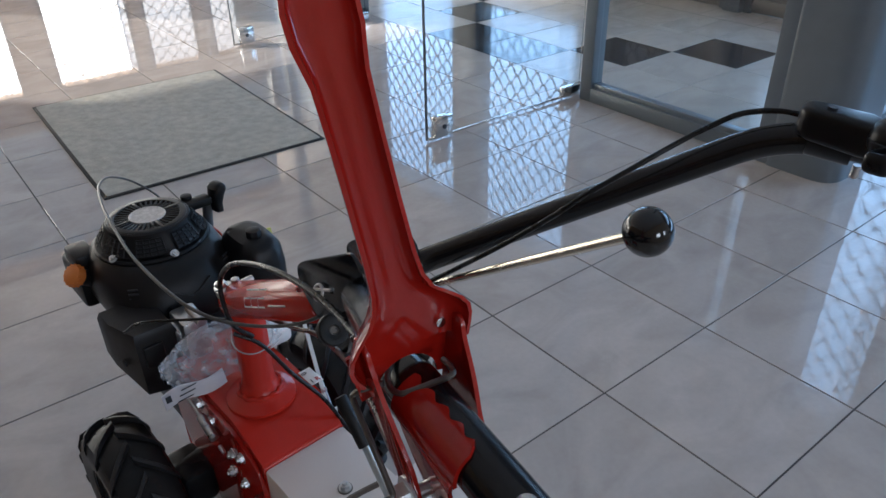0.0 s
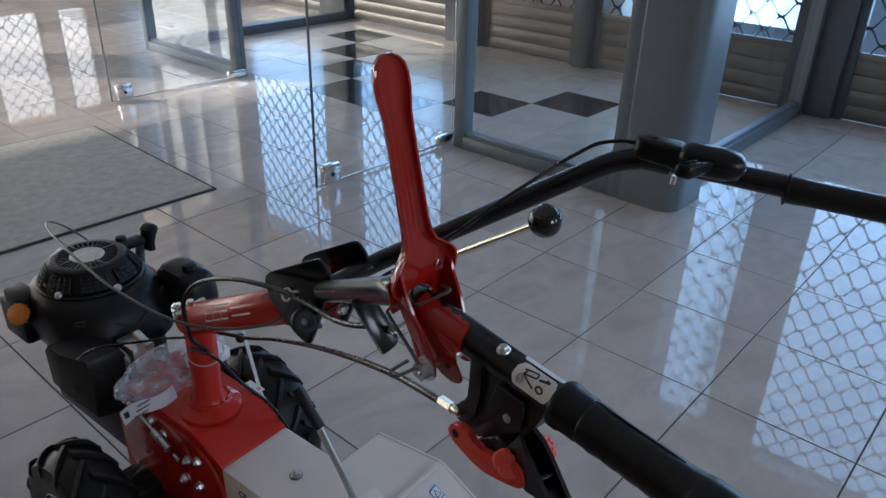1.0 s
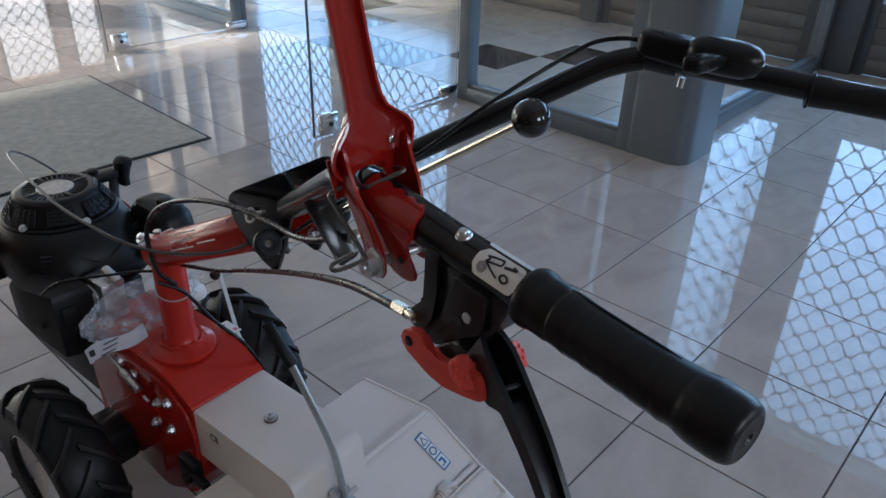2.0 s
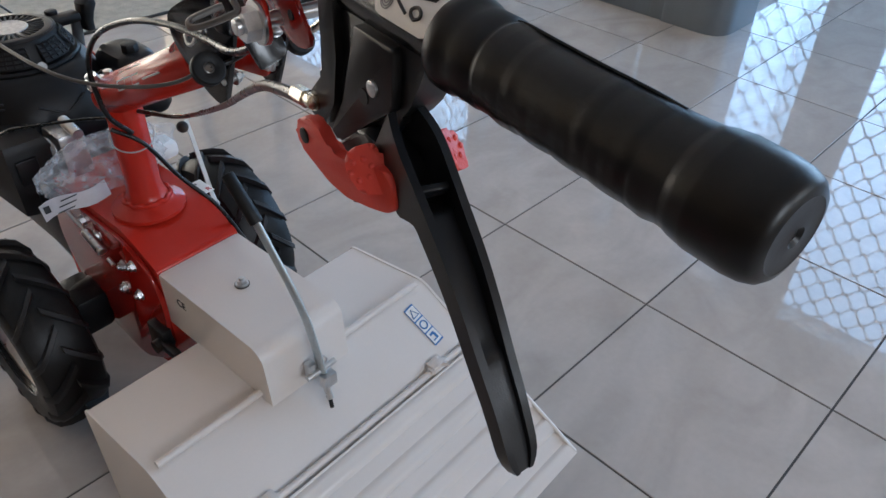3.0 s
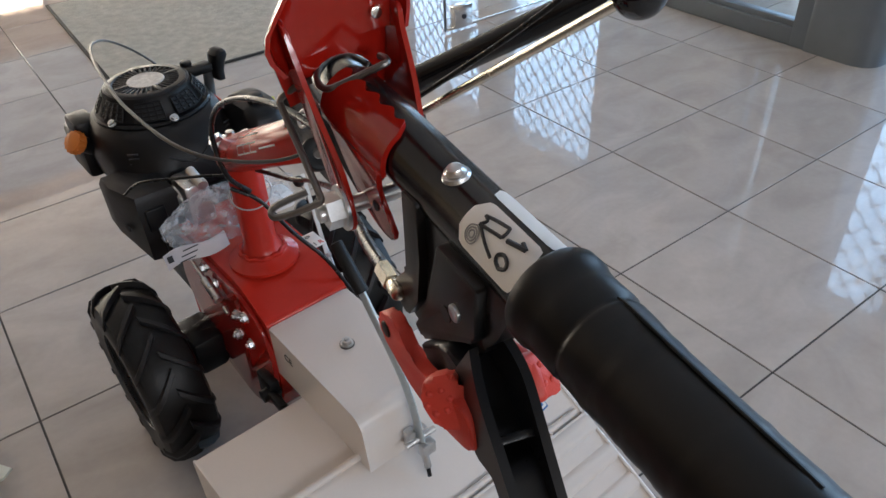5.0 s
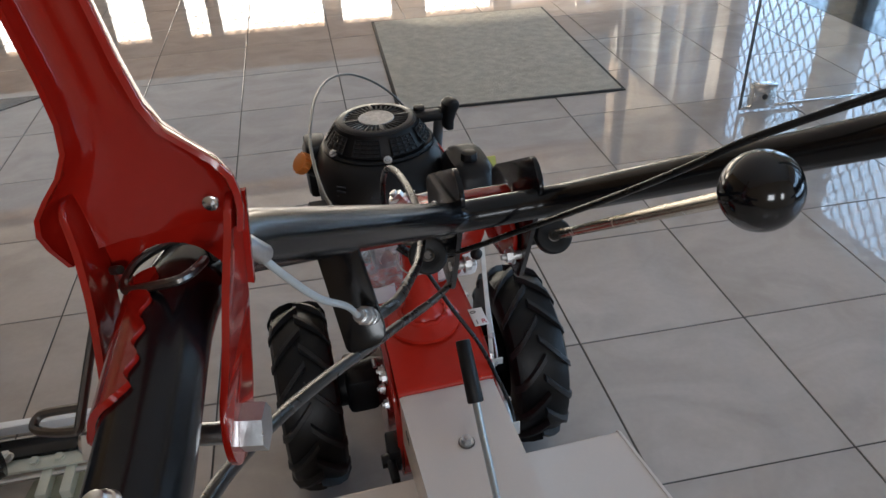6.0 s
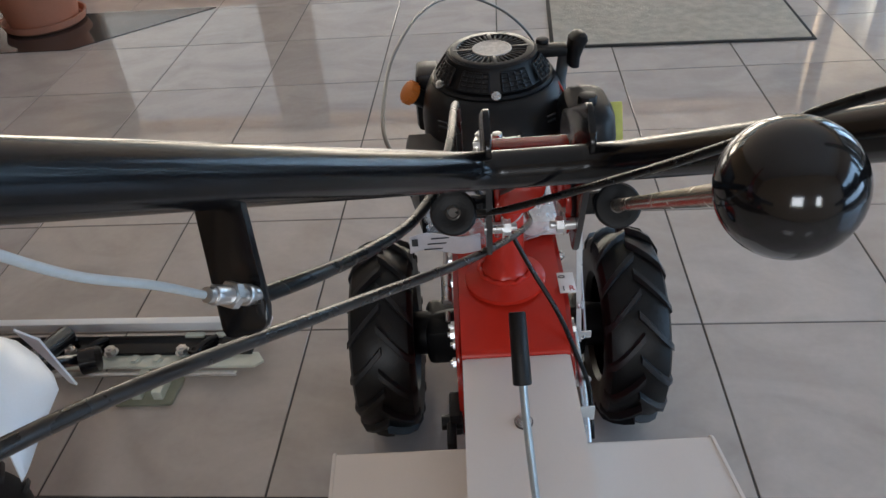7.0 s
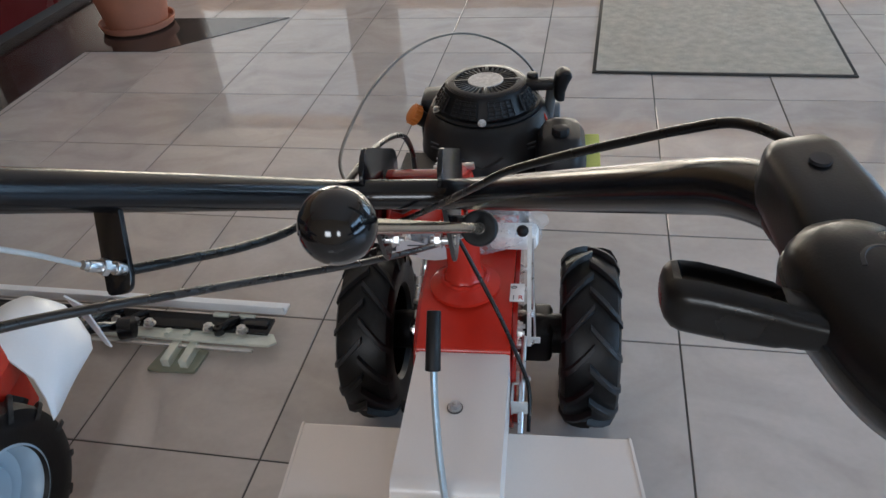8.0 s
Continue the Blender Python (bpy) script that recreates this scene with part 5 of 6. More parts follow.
flap = part("rear_flap", bm, WHITE, deck, "white ribbed rear flap")
spread(flap, 0.32, -0.10)
bm = bmesh.new()
for s in (-1, 1):
    tube(bm, [(s * 0.292, y, z + 0.002) for y, z in (prof[0], prof[48], prof[96])], 0.004, 8, 2)
tube(bm, [(-0.292, prof[-1][0], prof[-1][1]), (0.292, prof[-1][0], prof[-1][1])], 0.004, 8, 2)
edge = part("flap_hem", bm, WHITE, deck)
spread(edge, 0.32, -0.10)
# drive cover down the middle
bm = bmesh.new()
prof = [(0.120, 0.298), (0.120, 0.404), (-0.136, 0.404), (-0.152, 0.388), (-0.160, 0.298)]
prof = round_poly(prof, [0.0, 0.004, 0.012, 0.010, 0.0], 5)
loft(bm, [[Vector((x, y, z)) for y, z in prof] for x in (-0.078, 0.078)])
bmesh.ops.bevel(bm, geom=[e for e in bm.edges if abs(e.verts[0].co.x - e.verts[1].co.x) < 1e-6 and min(e.verts[0].co.z, e.verts[1].co.z) > 0.30], offset=0.005, segments=2, profile=0.5, affect="EDGES")
cover = part("drive_cover", bm, WHITE, mower, "white enamelled drive cover")
bm = bmesh.new()
cyl(bm, 0.0125, (0.0, -0.002, 0.404), (0.0, -0.002, 0.4056), 24)
part("cover_washer", bm, DARK_STEEL, cover, "dark washer")
bm = bmesh.new()
bolt(bm, (0.0, -0.002, 0.4056), (0, 0, 1), 0.0075, 0.007, 0.006)
part("cover_bolt", bm, ZINC, cover, "zinc plated cover bolt")
words("CE", 0.021, mx(-0.0788, 0.062, 0.372) @ Matrix(((0, 0, -1, 0), (-1, 0, 0, 0), (0, 1, 0, 0), (0, 0, 0, 1))), INK, cover, "black conformity mark")
# pictogram label on the sloping part of the deck
n_slope = Vector((0, -0.088, 0.12)).normalized()
SL = frame_from((0.222, -0.193, 0.2563) , (0, 0.12, 0.088), n_slope)
SL.translation = Vector((0.237, -0.183, 0.2635)) + n_slope * 0.001
SL = SL @ mx(0, 0, 0, 0, 0, 9) @ Matrix.Diagonal((1.0, 0.9, 1.0, 1.0))
bm = bmesh.new()
plate(bm, round_poly([(-0.012, -0.047), (0.012, -0.047), (0.012, 0.047), (-0.012, 0.047)], 0.002), 0.0006, SL)
tag = part("warning_label", bm, BLUE_INK, deck, "blue and white pictogram label")
for k, y in enumerate((0.030, 0.0, -0.030)):
    bm = bmesh.new()
    plate(bm, round_poly([(-0.0105, y - 0.0135), (0.0105, y - 0.0135), (0.0105, y + 0.0135), (-0.0105, y + 0.0135)], 0.002), 0.0006, SL @ mx(0, 0, 0.0004))
    sq = part("panel", bm, PAPER, tag)
    bm = bmesh.new()
    if k == 0:
        tri = [(-0.008, y - 0.008), (0.008, y - 0.008), (0.0, y + 0.009)]
        tube(bm, [SL @ Vector((x, v, 0.001)) for x, v in tri + tri[:1]], 0.0012, 6, 1, False)
    elif k == 1:
        tube(bm, [SL @ Vector((0.0075 * math.cos(a * 0.7854), y + 0.0085 * math.sin(a * 0.7854), 0.001)) for a in range(9)], 0.0014, 6, 3)
    else:
        box(bm, 0.011, 0.005, 0.0006, SL @ mx(-0.001, y + 0.006, 0.001))
        box(bm, 0.005, 0.013, 0.0006, SL @ mx(0.003, y - 0.002, 0.0011))
        box(bm, 0.007, 0.003, 0.0006, SL @ mx(-0.004, y - 0.007, 0.001))
    part("pictogram", bm, BLUE_INK, sq)

# -- engine
ENG = (0.004, 0.675)
bm = bmesh.new()
span(bm, (-0.07, 0.51, 0.20), (0.08, 0.84, 0.33), 0.02)
span(bm, (-0.065, 0.52, 0.31), (0.075, 0.82, 0.47), 0.015)
engine = part("engine", bm, BLACK_PLASTIC, mower, "black vertical-shaft petrol engine")
for k in range(6):
    bm = bmesh.new()
    span(bm, (-0.085, 0.56 + k * 0.04, 0.335), (0.095, 0.572 + k * 0.04, 0.43), 0.002)
    part("cooling_fin", bm, BLACK_PLASTIC, engine)
bm = bmesh.new()
rings = [(0.455, 0.118, 0.155, 3.4), (0.468, 0.130, 0.168, 3.2), (0.49, 0.136, 0.172, 2.9), (0.525, 0.138, 0.168, 2.6), (0.555, 0.133, 0.155, 2.3), (0.578, 0.124, 0.138, 2.15), (0.59, 0.116, 0.120, 2.0)]
loft(bm, [[Vector((x, y, z)) for x, y in superellipse(ENG[0], ENG[1], a, b, n, 48)] for z, a, b, n in rings])
shroud = part("blower_housing", bm, BLACK_PLASTIC, engine, "matt black blower housing")
for s in (-1, 1):
    for k in range(3):
        bm = bmesh.new()
        box(bm, 0.020, 0.004, 0.0035, mx(ENG[0] + s * 0.098, ENG[1] - 0.120, 0.560 - k * 0.010, 22, 0, s * 34), 0.001)
        part("cooling_slot", bm, INK, shroud)
bm = bmesh.new()
tube(bm, [(-0.040, 0.5185, 0.548), (-0.018, 0.5115, 0.536), (0.004, 0.5075, 0.526), (0.026, 0.5115, 0.536), (0.048, 0.5185, 0.548)], 0.0024, 8, 4, False)
part("chevron_ridge", bm, BLACK_PLASTIC, shroud)
bm = bmesh.new()
lathe(bm, [(0.114, 0.590), (0.116, 0.594), (0.112, 0.598), (0.100, 0.598), (0.084, 0.634), (0.084, 0.640), (0.080, 0.642), (0.076, 0.640), (0.076, 0.632), (0.094, 0.596)], mx(*ENG, 0), 56)
collar = part("starter_housing", bm, BLACK_PLASTIC, engine, "matt black recoil starter housing")


# windows of the starter housing: dark openings with a lattice
for k in range(8):
    a0 = 2 * math.pi * (k + 0.5) / 8
    bm = bmesh.new()
    def cone_pt(a, t, lift):
        r = 0.108 + (0.086 - 0.108) * t + lift
        return Vector((ENG[0] + r * math.cos(a), ENG[1] + r * math.sin(a), 0.601 + 0.033 * t))
    for u in range(5):
        a = a0 + (u - 2) * 0.135
        tube(bm, [cone_pt(a, 0.08, 0.0008), cone_pt(a, 0.92, 0.0008)], 0.0017, 6, 1, False)
    for v in range(5):
        t = 0.08 + 0.84 * v / 4
        tube(bm, [cone_pt(a0 + (u - 2) * 0.135, t, 0.0008) for u in range(5)], 0.0017, 6, 1, False)
    part("lattice", bm, BLACK_PLASTIC, collar)
    bm = bmesh.new()
    rows = [[bm.verts.new(cone_pt(a0 + (u - 2) * 0.135, t, -0.0028)) for u in range(5)] for t in (0.06, 0.94)]
    for u in range(4):
        bm.faces.new((rows[0][u], rows[0][u + 1], rows[1][u + 1], rows[1][u]))
    part("lattice_opening", bm, INK, collar)
bm = bmesh.new()
lathe(bm, [(0.064, 0.632), (0.064, 0.641), (0.066, 0.6435), (0.077, 0.6435), (0.079, 0.6420), (0.078, 0.636)], mx(*ENG, 0), 48)
for k in range(4):
    a = math.pi / 2 * k + 0.05
    box(bm, 0.036, 0.007, 0.004, mx(ENG[0] + 0.054 * math.cos(a), ENG[1] + 0.054 * math.sin(a), 0.642, 0, 0, math.degrees(a)), 0.001)
screen = part("fan_screen", bm, LEVER_BLACK, engine, "satin black slotted fan screen")
spoke = box(bmesh.new(), 0.034, 0.0042, 0.0040, mx(0.050, 0, 0.0, 18), 0.0008)
spoke_mesh = finish("spoke", spoke, LEVER_BLACK)
for k in range(36):
    ob = new("spoke", spoke_mesh)
    ob.parent = screen
    ob.matrix_local = mx(ENG[0], ENG[1], 0.6405, 0, 0, 10 * k)
bm = bmesh.new()
lathe(bm, [(0.0, 0.622), (0.078, 0.622)], mx(*ENG, 0), 32, False)
part("fan_well", bm, INK, screen)
bm = bmesh.new()
lathe(bm, [(0.037, 0.634), (0.037, 0.6430), (0.036, 0.6440), (0.0325, 0.6440), (0.0318, 0.6434), (0.0, 0.6436)], mx(*ENG, 0), 40, False)
part("badge", bm, SILVER, screen, "round pale badge")
for p, w in (((0.004, 0.562, 0.600), (0, -0.5, 0.86)), ((-0.095, 0.625, 0.600), (-0.4, -0.2, 0.9))):
    bm = bmesh.new()
    bolt(bm, p, w, 0.006, 0.005, 0.003)
    part("housing_bolt", bm, ZINC, engine, "zinc plated bolt")
# starter grip
bm = bmesh.new()
span(bm, (0.085, 0.668, 0.618), (0.145, 0.700, 0.638), 0.006)
cyl(bm, 0.012, (0.10, 0.70, 0.628), (0.10, 0.70, 0.645), 16, bevel=0.002)
pull = part("starter_grip", bm, BLACK_PLASTIC, engine, "black starter grip")
bm = bmesh.new()
loft(bm, [[mx(0.158, 0.680, 0.628, 0, 10, 8) @ Vector((x + dx, y, z)) for x, y in superellipse(0, 0, a, b, 3.0, 24)] for z, a, b, dx in ((-0.034, 0.006, 0.010, 0.004), (-0.030, 0.0105, 0.016, 0.003), (-0.012, 0.0120, 0.0150, 0.0), (0.006, 0.0150, 0.0165, 0.0), (0.022, 0.0175, 0.020, 0.002), (0.030, 0.0120, 0.019, 0.004), (0.034, 0.006, 0.012, 0.005))])
part("handle", bm, BLACK_PLASTIC, pull)
# fuel filler on the left
bm = bmesh.new()
span(bm, (-0.146, 0.715, 0.540), (-0.100, 0.79, 0.580), 0.008)
span(bm, (-0.150, 0.715, 0.455), (-0.095, 0.82, 0.552), 0.012)
part("fuel_tank", bm, BLACK_PLASTIC, engine, "black fuel tank")
bm = bmesh.new()
axis = Vector((-0.65, -0.25, 0.55)).normalized()
c = Vector((-0.150, 0.70, 0.548))
cyl(bm, 0.017, c - axis * 0.03, c, 18)
neck = part("filler_neck", bm, BLACK_PLASTIC, engine)
bm = bmesh.new()
cyl(bm, 0.022, c, c + axis * 0.020, 22, 0.021, 0.003)
for k in range(14):
    a = 2 * math.pi * k / 14
    e1 = axis.orthogonal().normalized()
    e2 = axis.cross(e1)
    q = c + (e1 * math.cos(a) + e2 * math.sin(a)) * 0.0215
    cyl(bm, 0.0025, q + axis * 0.003, q + axis * 0.017, 6)
part("filler_cap", bm, ORANGE, neck, "orange filler cap")
# air filter box, low at the left
bm = bmesh.new()
plan = [(-0.064, 0.447), (-0.142, 0.452), (-0.166, 0.530), (-0.164, 0.585), (-0.060, 0.585)]
low = (0.375, 0.390, 0.430, 0.430, 0.380)
cx, cy = -0.115, 0.52
loft(bm, [[Vector((x, y, z + d)) for (x, y), z in zip(plan, low)] for d in (0.0, 0.012)] + [[Vector((x, y, 0.512)) for x, y in plan], [Vector((cx + (x - cx) * 0.90, cy + (y - cy) * 0.90, 0.526)) for x, y in plan]])
bmesh.ops.bevel(bm, geom=[e for e in bm.edges if len(e.link_faces) == 2 and e.calc_face_angle(0.0) > 0.3], offset=0.004, segments=3, profile=0.5, affect="EDGES")
filt = part("air_filter_box", bm, BLACK_PLASTIC, engine, "black moulded air filter box")
for x0, x1, z0, z1 in ((-0.132, -0.094, 0.452, 0.500), (-0.112, -0.074, 0.398, 0.440)):
    bm = bmesh.new()
    span(bm, (x0, 0.444, z0), (x1, 0.452, z1), 0.003)
    part("filter_panel", bm, BLACK_PLASTIC, filt)
bm = bmesh.new()
cyl(bm, 0.008, (-0.158, 0.495, 0.452), (-0.162, 0.494, 0.452), 14, bevel=0.001)
part("clip_knob", bm, INK, filt)
bm = bmesh.new()
cyl(bm, 0.024, (-0.075, 0.46, 0.49), (-0.01, 0.50, 0.49), 18, bevel=0.003)
span(bm, (-0.06, 0.42, 0.44), (-0.01, 0.49, 0.53), 0.008)
cyl(bm, 0.010, (-0.03, 0.40, 0.535), (-0.03, 0.45, 0.545), 12)
part("carburettor", bm, ZINC, engine, "grey cast carburettor")
# reservoir on the right
bm = bmesh.new()
loft(bm, [[Vector((x, y, z)) for x, y in superellipse(0.160, 0.545, a, b, 3.2, 36)] for z, a, b in ((0.475, 0.044, 0.068), (0.49, 0.050, 0.078), (0.54, 0.050, 0.078), (0.575, 0.046, 0.072), (0.592, 0.036, 0.058), (0.597, 0.022, 0.040))])
tank = part("reservoir", bm, BLACK_PLASTIC, engine, "black plastic reservoir")
bm = bmesh.new()
cyl(bm, 0.017, (0.158, 0.522, 0.594), (0.158, 0.522, 0.612), 8, 0.0165, 0.002)
part("reservoir_cap", bm, BLACK_PLASTIC, tank, "black screw cap")
bm = bmesh.new()
out = round_poly([(0.205, 0.45), (0.246, 0.45), (0.236, 0.555), (0.208, 0.555)], 0.003)
plate(bm, out, 0.002, mx(0, 0.60, 0) @ Matrix(((1, 0, 0, 0), (0, 0, 1, 0), (0, 1, 0, 0), (0, 0, 0, 1))))
part("hang_tag", bm, YELLOW, engine, "yellow-green hang tag")
bm = bmesh.new()
cyl(bm, 0.030, (0.10, 0.80, 0.50), (0.16, 0.80, 0.50), 20, bevel=0.006)
cyl(bm, 0.011, (0.130, 0.70, 0.50), (0.140, 0.69, 0.62), 12)
part("muffler", bm, ALU_DARK, engine, "dark muffler")
bm = bmesh.new()
tube(bm, [(0.118, 0.66, 0.585), (0.135, 0.63, 0.56), (0.142, 0.62, 0.50)], 0.0022, 8, 5)
part("ignition_lead", bm, RED_PLASTIC, engine, "thin red lead")

# -- linkage on the right of the gearbox
bm = bmesh.new()
loft(bm, [[Vector((0.107 + x, y + dy, z)) for x, dy in ((-0.0038, -0.0015), (0.0038, -0.0015), (0.0038, 0.0015), (-0.0038, 0.0015))] for y, z in ((0.268, 0.560), (0.262, 0.540), (0.208, 0.338))])
box(bm, 0.020, 0.003, 0.014, mx(0.117, 0.213, 0.348), 0.001)
bracket_r = part("link_strap", bm, STRAP, mower, "pale zinc plated link strap", 20)
bm = bmesh.new()
bmesh.ops.create_uvsphere(bm, u_segments=20, v_segments=12, radius=0.0105, matrix=mx(0.095, 0.262, 0.553))
part("rubber_knob", bm, RUBBER, bracket_r)
bm = bmesh.new()
tube(bm, [(0.112, 0.272, 0.530), (0.1125, 0.250, 0.450), (0.1165, 0.222, 0.372), (0.1165, 0.214, 0.350), (0.113, 0.210, 0.342), (0.108, 0.212, 0.346)], 0.0022, 8, 5)
part("link_rod", bm, ZINC, bracket_r, "zinc plated link rod")
bm = bmesh.new()
bolt(bm, (0.109, 0.226, 0.400), (0.75, -0.6, 0.2), 0.005, 0.004, 0.003)
part("link_bolt", bm, ZINC, bracket_r)
bm = bmesh.new()
span(bm, (0.081, 0.112, 0.338), (0.103, 0.142, 0.341), 0.001)
span(bm, (0.081, 0.066, 0.318), (0.109, 0.069, 0.346), 0.001)
span(bm, (0.081, 0.066, 0.315), (0.084, 0.142, 0.341), 0.001)
clevis = part("link_clevis", bm, STRAP, bracket_r, "pale zinc plated channel bracket", 20)
bm = bmesh.new()
tube(bm, [(0.099, 0.205, 0.362), (0.0985, 0.150, 0.350), (0.098, 0.095, 0.336), (0.0975, 0.040, 0.300)], 0.0050, 12, 3)
part("link_shaft", bm, ZINC, clevis, "grey threaded shaft")
bm = bmesh.new()
bolt(bm, (0.104, 0.125, 0.340), (0.9, -0.3, 0.3), 0.0055, 0.005, 0.004)
part("link_bolt", bm, ZINC, clevis)
bm = bmesh.new()
span(bm, (0.074, 0.203, 0.4462), (0.099, 0.250, 0.4475), 0.0003)
tagx = part("shift_label", bm, PAPER, mower, "white shift pattern label")
words("R", 0.015, mx(0.0925, 0.212, 0.4478, 0, 0, 0), RED_INK, tagx, "red letter")
words("1", 0.015, mx(0.0805, 0.212, 0.4478, 0, 0, 0), INK, tagx, "black figure")
words("0", 0.015, mx(0.081, 0.240, 0.4478, 0, 0, 90), INK, tagx, "black figure")

# -- cables
def cable(pts, r, material, label, name="control_cable"):
    return part(name, tube(bmesh.new(), pts, r, 10, 10), material, mower, label)


cable([(0.0, -0.09, 0.84), (-0.05, -0.04, 0.79), (-0.11, 0.02, 0.783), (-0.146, 0.10, 0.787), (-0.152, 0.25, 0.787), (-0.142, 0.36, 0.787), (-0.118, 0.50, 0.777), (-0.079, 0.642, 0.751), (-0.022, 0.763, 0.707), (0.048, 0.848, 0.640), (0.100, 0.860, 0.575), (0.11, 0.82, 0.52)], 0.0025, CABLE_GREY, "grey throttle cable looping over the engine")
cable([(0.246, -0.478, 1.115), (0.240, -0.455, 1.1145), (0.226, -0.428, 1.108), (0.206, -0.408, 1.094), (0.186, -0.392, 1.080), (0.150, -0.370, 1.058), (0.112, -0.342, 1.030), (0.091, -0.322, 1.007), (0.066, -0.290, 0.975), (0.038, -0.244, 0.934), (0.003, -0.184, 0.882), (-0.035, -0.148, 0.848), (-0.069, -0.139, 0.843)], 0.0028, CABLE, "black throttle cable along the handlebar")
eye_at = Vector((-0.0500, -0.082, 0.858))
cable([eye_at + Vector((0.004 * math.sin(a), 0.0085 * math.cos(a), 0.0085 * math.sin(a))) for a in [k * math.pi / 8 for k in range(17)]] + [eye_at + Vector((0.006, -0.020, 0.010))], 0.0021, ZINC, "bright wire cable eye", "cable_eye")
clutch_run = [(-0.251, -0.545, 1.014), (-0.233, -0.497, 0.998), (-0.199, -0.426, 0.964), (-0.135, -0.301, 0.891), (-0.056, -0.136, 0.792), (0.008, 0.043, 0.692), (0.015, 0.119, 0.657), (0.012, 0.18, 0.640), (0.000, 0.235, 0.632)]
cable(clutch_run, 0.0038, BRONZE_CABLE, "dark bronze clutch cable")
ring_at = Vector((-0.010, 0.232, 0.592))
cable([ring_at + Vector((0.034 * math.cos(a), 0.036 * math.sin(a) - 0.002, 0.012 * math.sin(a + 0.6))) for a in [k * math.pi / 8 for k in range(17)]], 0.0011, CABLE_CLEAR, "pale cable tie round the post", "cable_tie")
cable([(-0.045, 0.22, 0.62), (-0.01, 0.198, 0.59), (0.027, 0.178, 0.519), (0.061, 0.145, 0.465), (0.085, 0.130, 0.405), (0.109, 0.115, 0.33), (0.110, 0.07, 0.27)], 0.0036, CABLE, "black cable running down to the gearbox")
cable([at - way * 0.018, (-0.134, -0.350, 0.957), (-0.115, -0.285, 0.922), (-0.095, -0.225, 0.898), (-0.078, -0.16, 0.886), (-0.069, -0.08, 0.876), (-0.066, 0.008, 0.857), (-0.064, 0.09, 0.826), (-0.063, 0.150, 0.790), (-0.063, 0.187, 0.745), (-0.062, 0.192, 0.70), (-0.05, 0.20, 0.65), (-0.02, 0.205, 0.61)], 0.0040, CABLE, "black brake cable")
cable([at + way * 0.024, (-0.172, -0.434, 1.024), (-0.185, -0.456, 1.048), (-0.198, -0.475, 1.077), (-0.2095, -0.4915, 1.106)], 0.0018, CABLE_CLEAR, "pale inner cable in a clear sleeve")
cable([(-0.15, 0.47, 0.535), (-0.13, 0.42, 0.575), (-0.08, 0.34, 0.60), (-0.04, 0.28, 0.615), (-0.01, 0.22, 0.625)], 0.0026, CABLE, "thin black cable to the air filter")
bm = bmesh.new()
cyl(bm, 0.0042, (-0.2035, -0.482, 1.093), (-0.2120, -0.4945, 1.111), 12, 0.0036, 0.0008)
part("cable_end", bm, ZINC, mower, "zinc plated cable end")
bm = bmesh.new()
hexa(bm, 0.0050, (-0.2560, -0.552, 1.0190), (-0.2490, -0.534, 1.0140))
cyl(bm, 0.0042, (-0.2560, -0.552, 1.0190), (-0.2600, -0.563, 1.0220), 12, bevel=0.001)
part("cable_ferrule", bm, BRASS, mower, "plated cable ferrule")

# -- polythene bag with papers, lying on the gearbox behind the post
bag = thing("parts_bag", MOWER @ mx(0.0, 0.37, 0.447), "crumpled clear polythene bag with papers on the gearbox", "bag")
bm = bmesh.new()
bmesh.ops.create_icosphere(bm, subdivisions=4, radius=1.0)
for v in bm.verts:
    q = noise.noise(v.co * 2.2) * 0.22 + noise.noise(v.co * 6.0 + Vector((3, 1, 7))) * 0.12
    v.co *= 1 + q
    v.co = Vector((v.co.x * 0.125, v.co.y * 0.052, max(v.co.z, -0.65) * 0.052 + 0.036))
part("film", bm, POLY, bag, "clear crumpled film", 0)
bm = bmesh.new()
secs = []
for k in range(9):
    x = -0.155 + 0.115 * k / 8
    z = 0.022 + 0.003 * math.sin(k * 0.9)
    secs.append([Vector((x, -0.06 + 0.005 * math.sin(k * 0.7), z - 0.014)), Vector((x, -0.058 + 0.005 * math.sin(k * 0.7), z - 0.014)), Vector((x, -0.046 + 0.005 * math.sin(k * 0.7), z + 0.010)), Vector((x, -0.048 + 0.005 * math.sin(k * 0.7), z + 0.010))])
loft(bm, secs)
slip = part("paper_slip", bm, SLIP, bag, "white printed slip")
bm = bmesh.new()
for k in range(3):
    box(bm, 0.08 - 0.012 * k, 0.0008, 0.0020, mx(-0.092, -0.0545 + k * 0.003, 0.012 + k * 0.008, -17, 0, 2))
box(bm, 0.010, 0.0008, 0.012, mx(-0.146, -0.055, 0.026, -17, 0, 0))
part("print", bm, NAVY, slip)
bm = bmesh.new()
span(bm, (0.03, -0.035, 0.006), (0.12, 0.02, 0.04), 0.012)
part("leaflet", bm, PAPER, bag, "folded white leaflet")


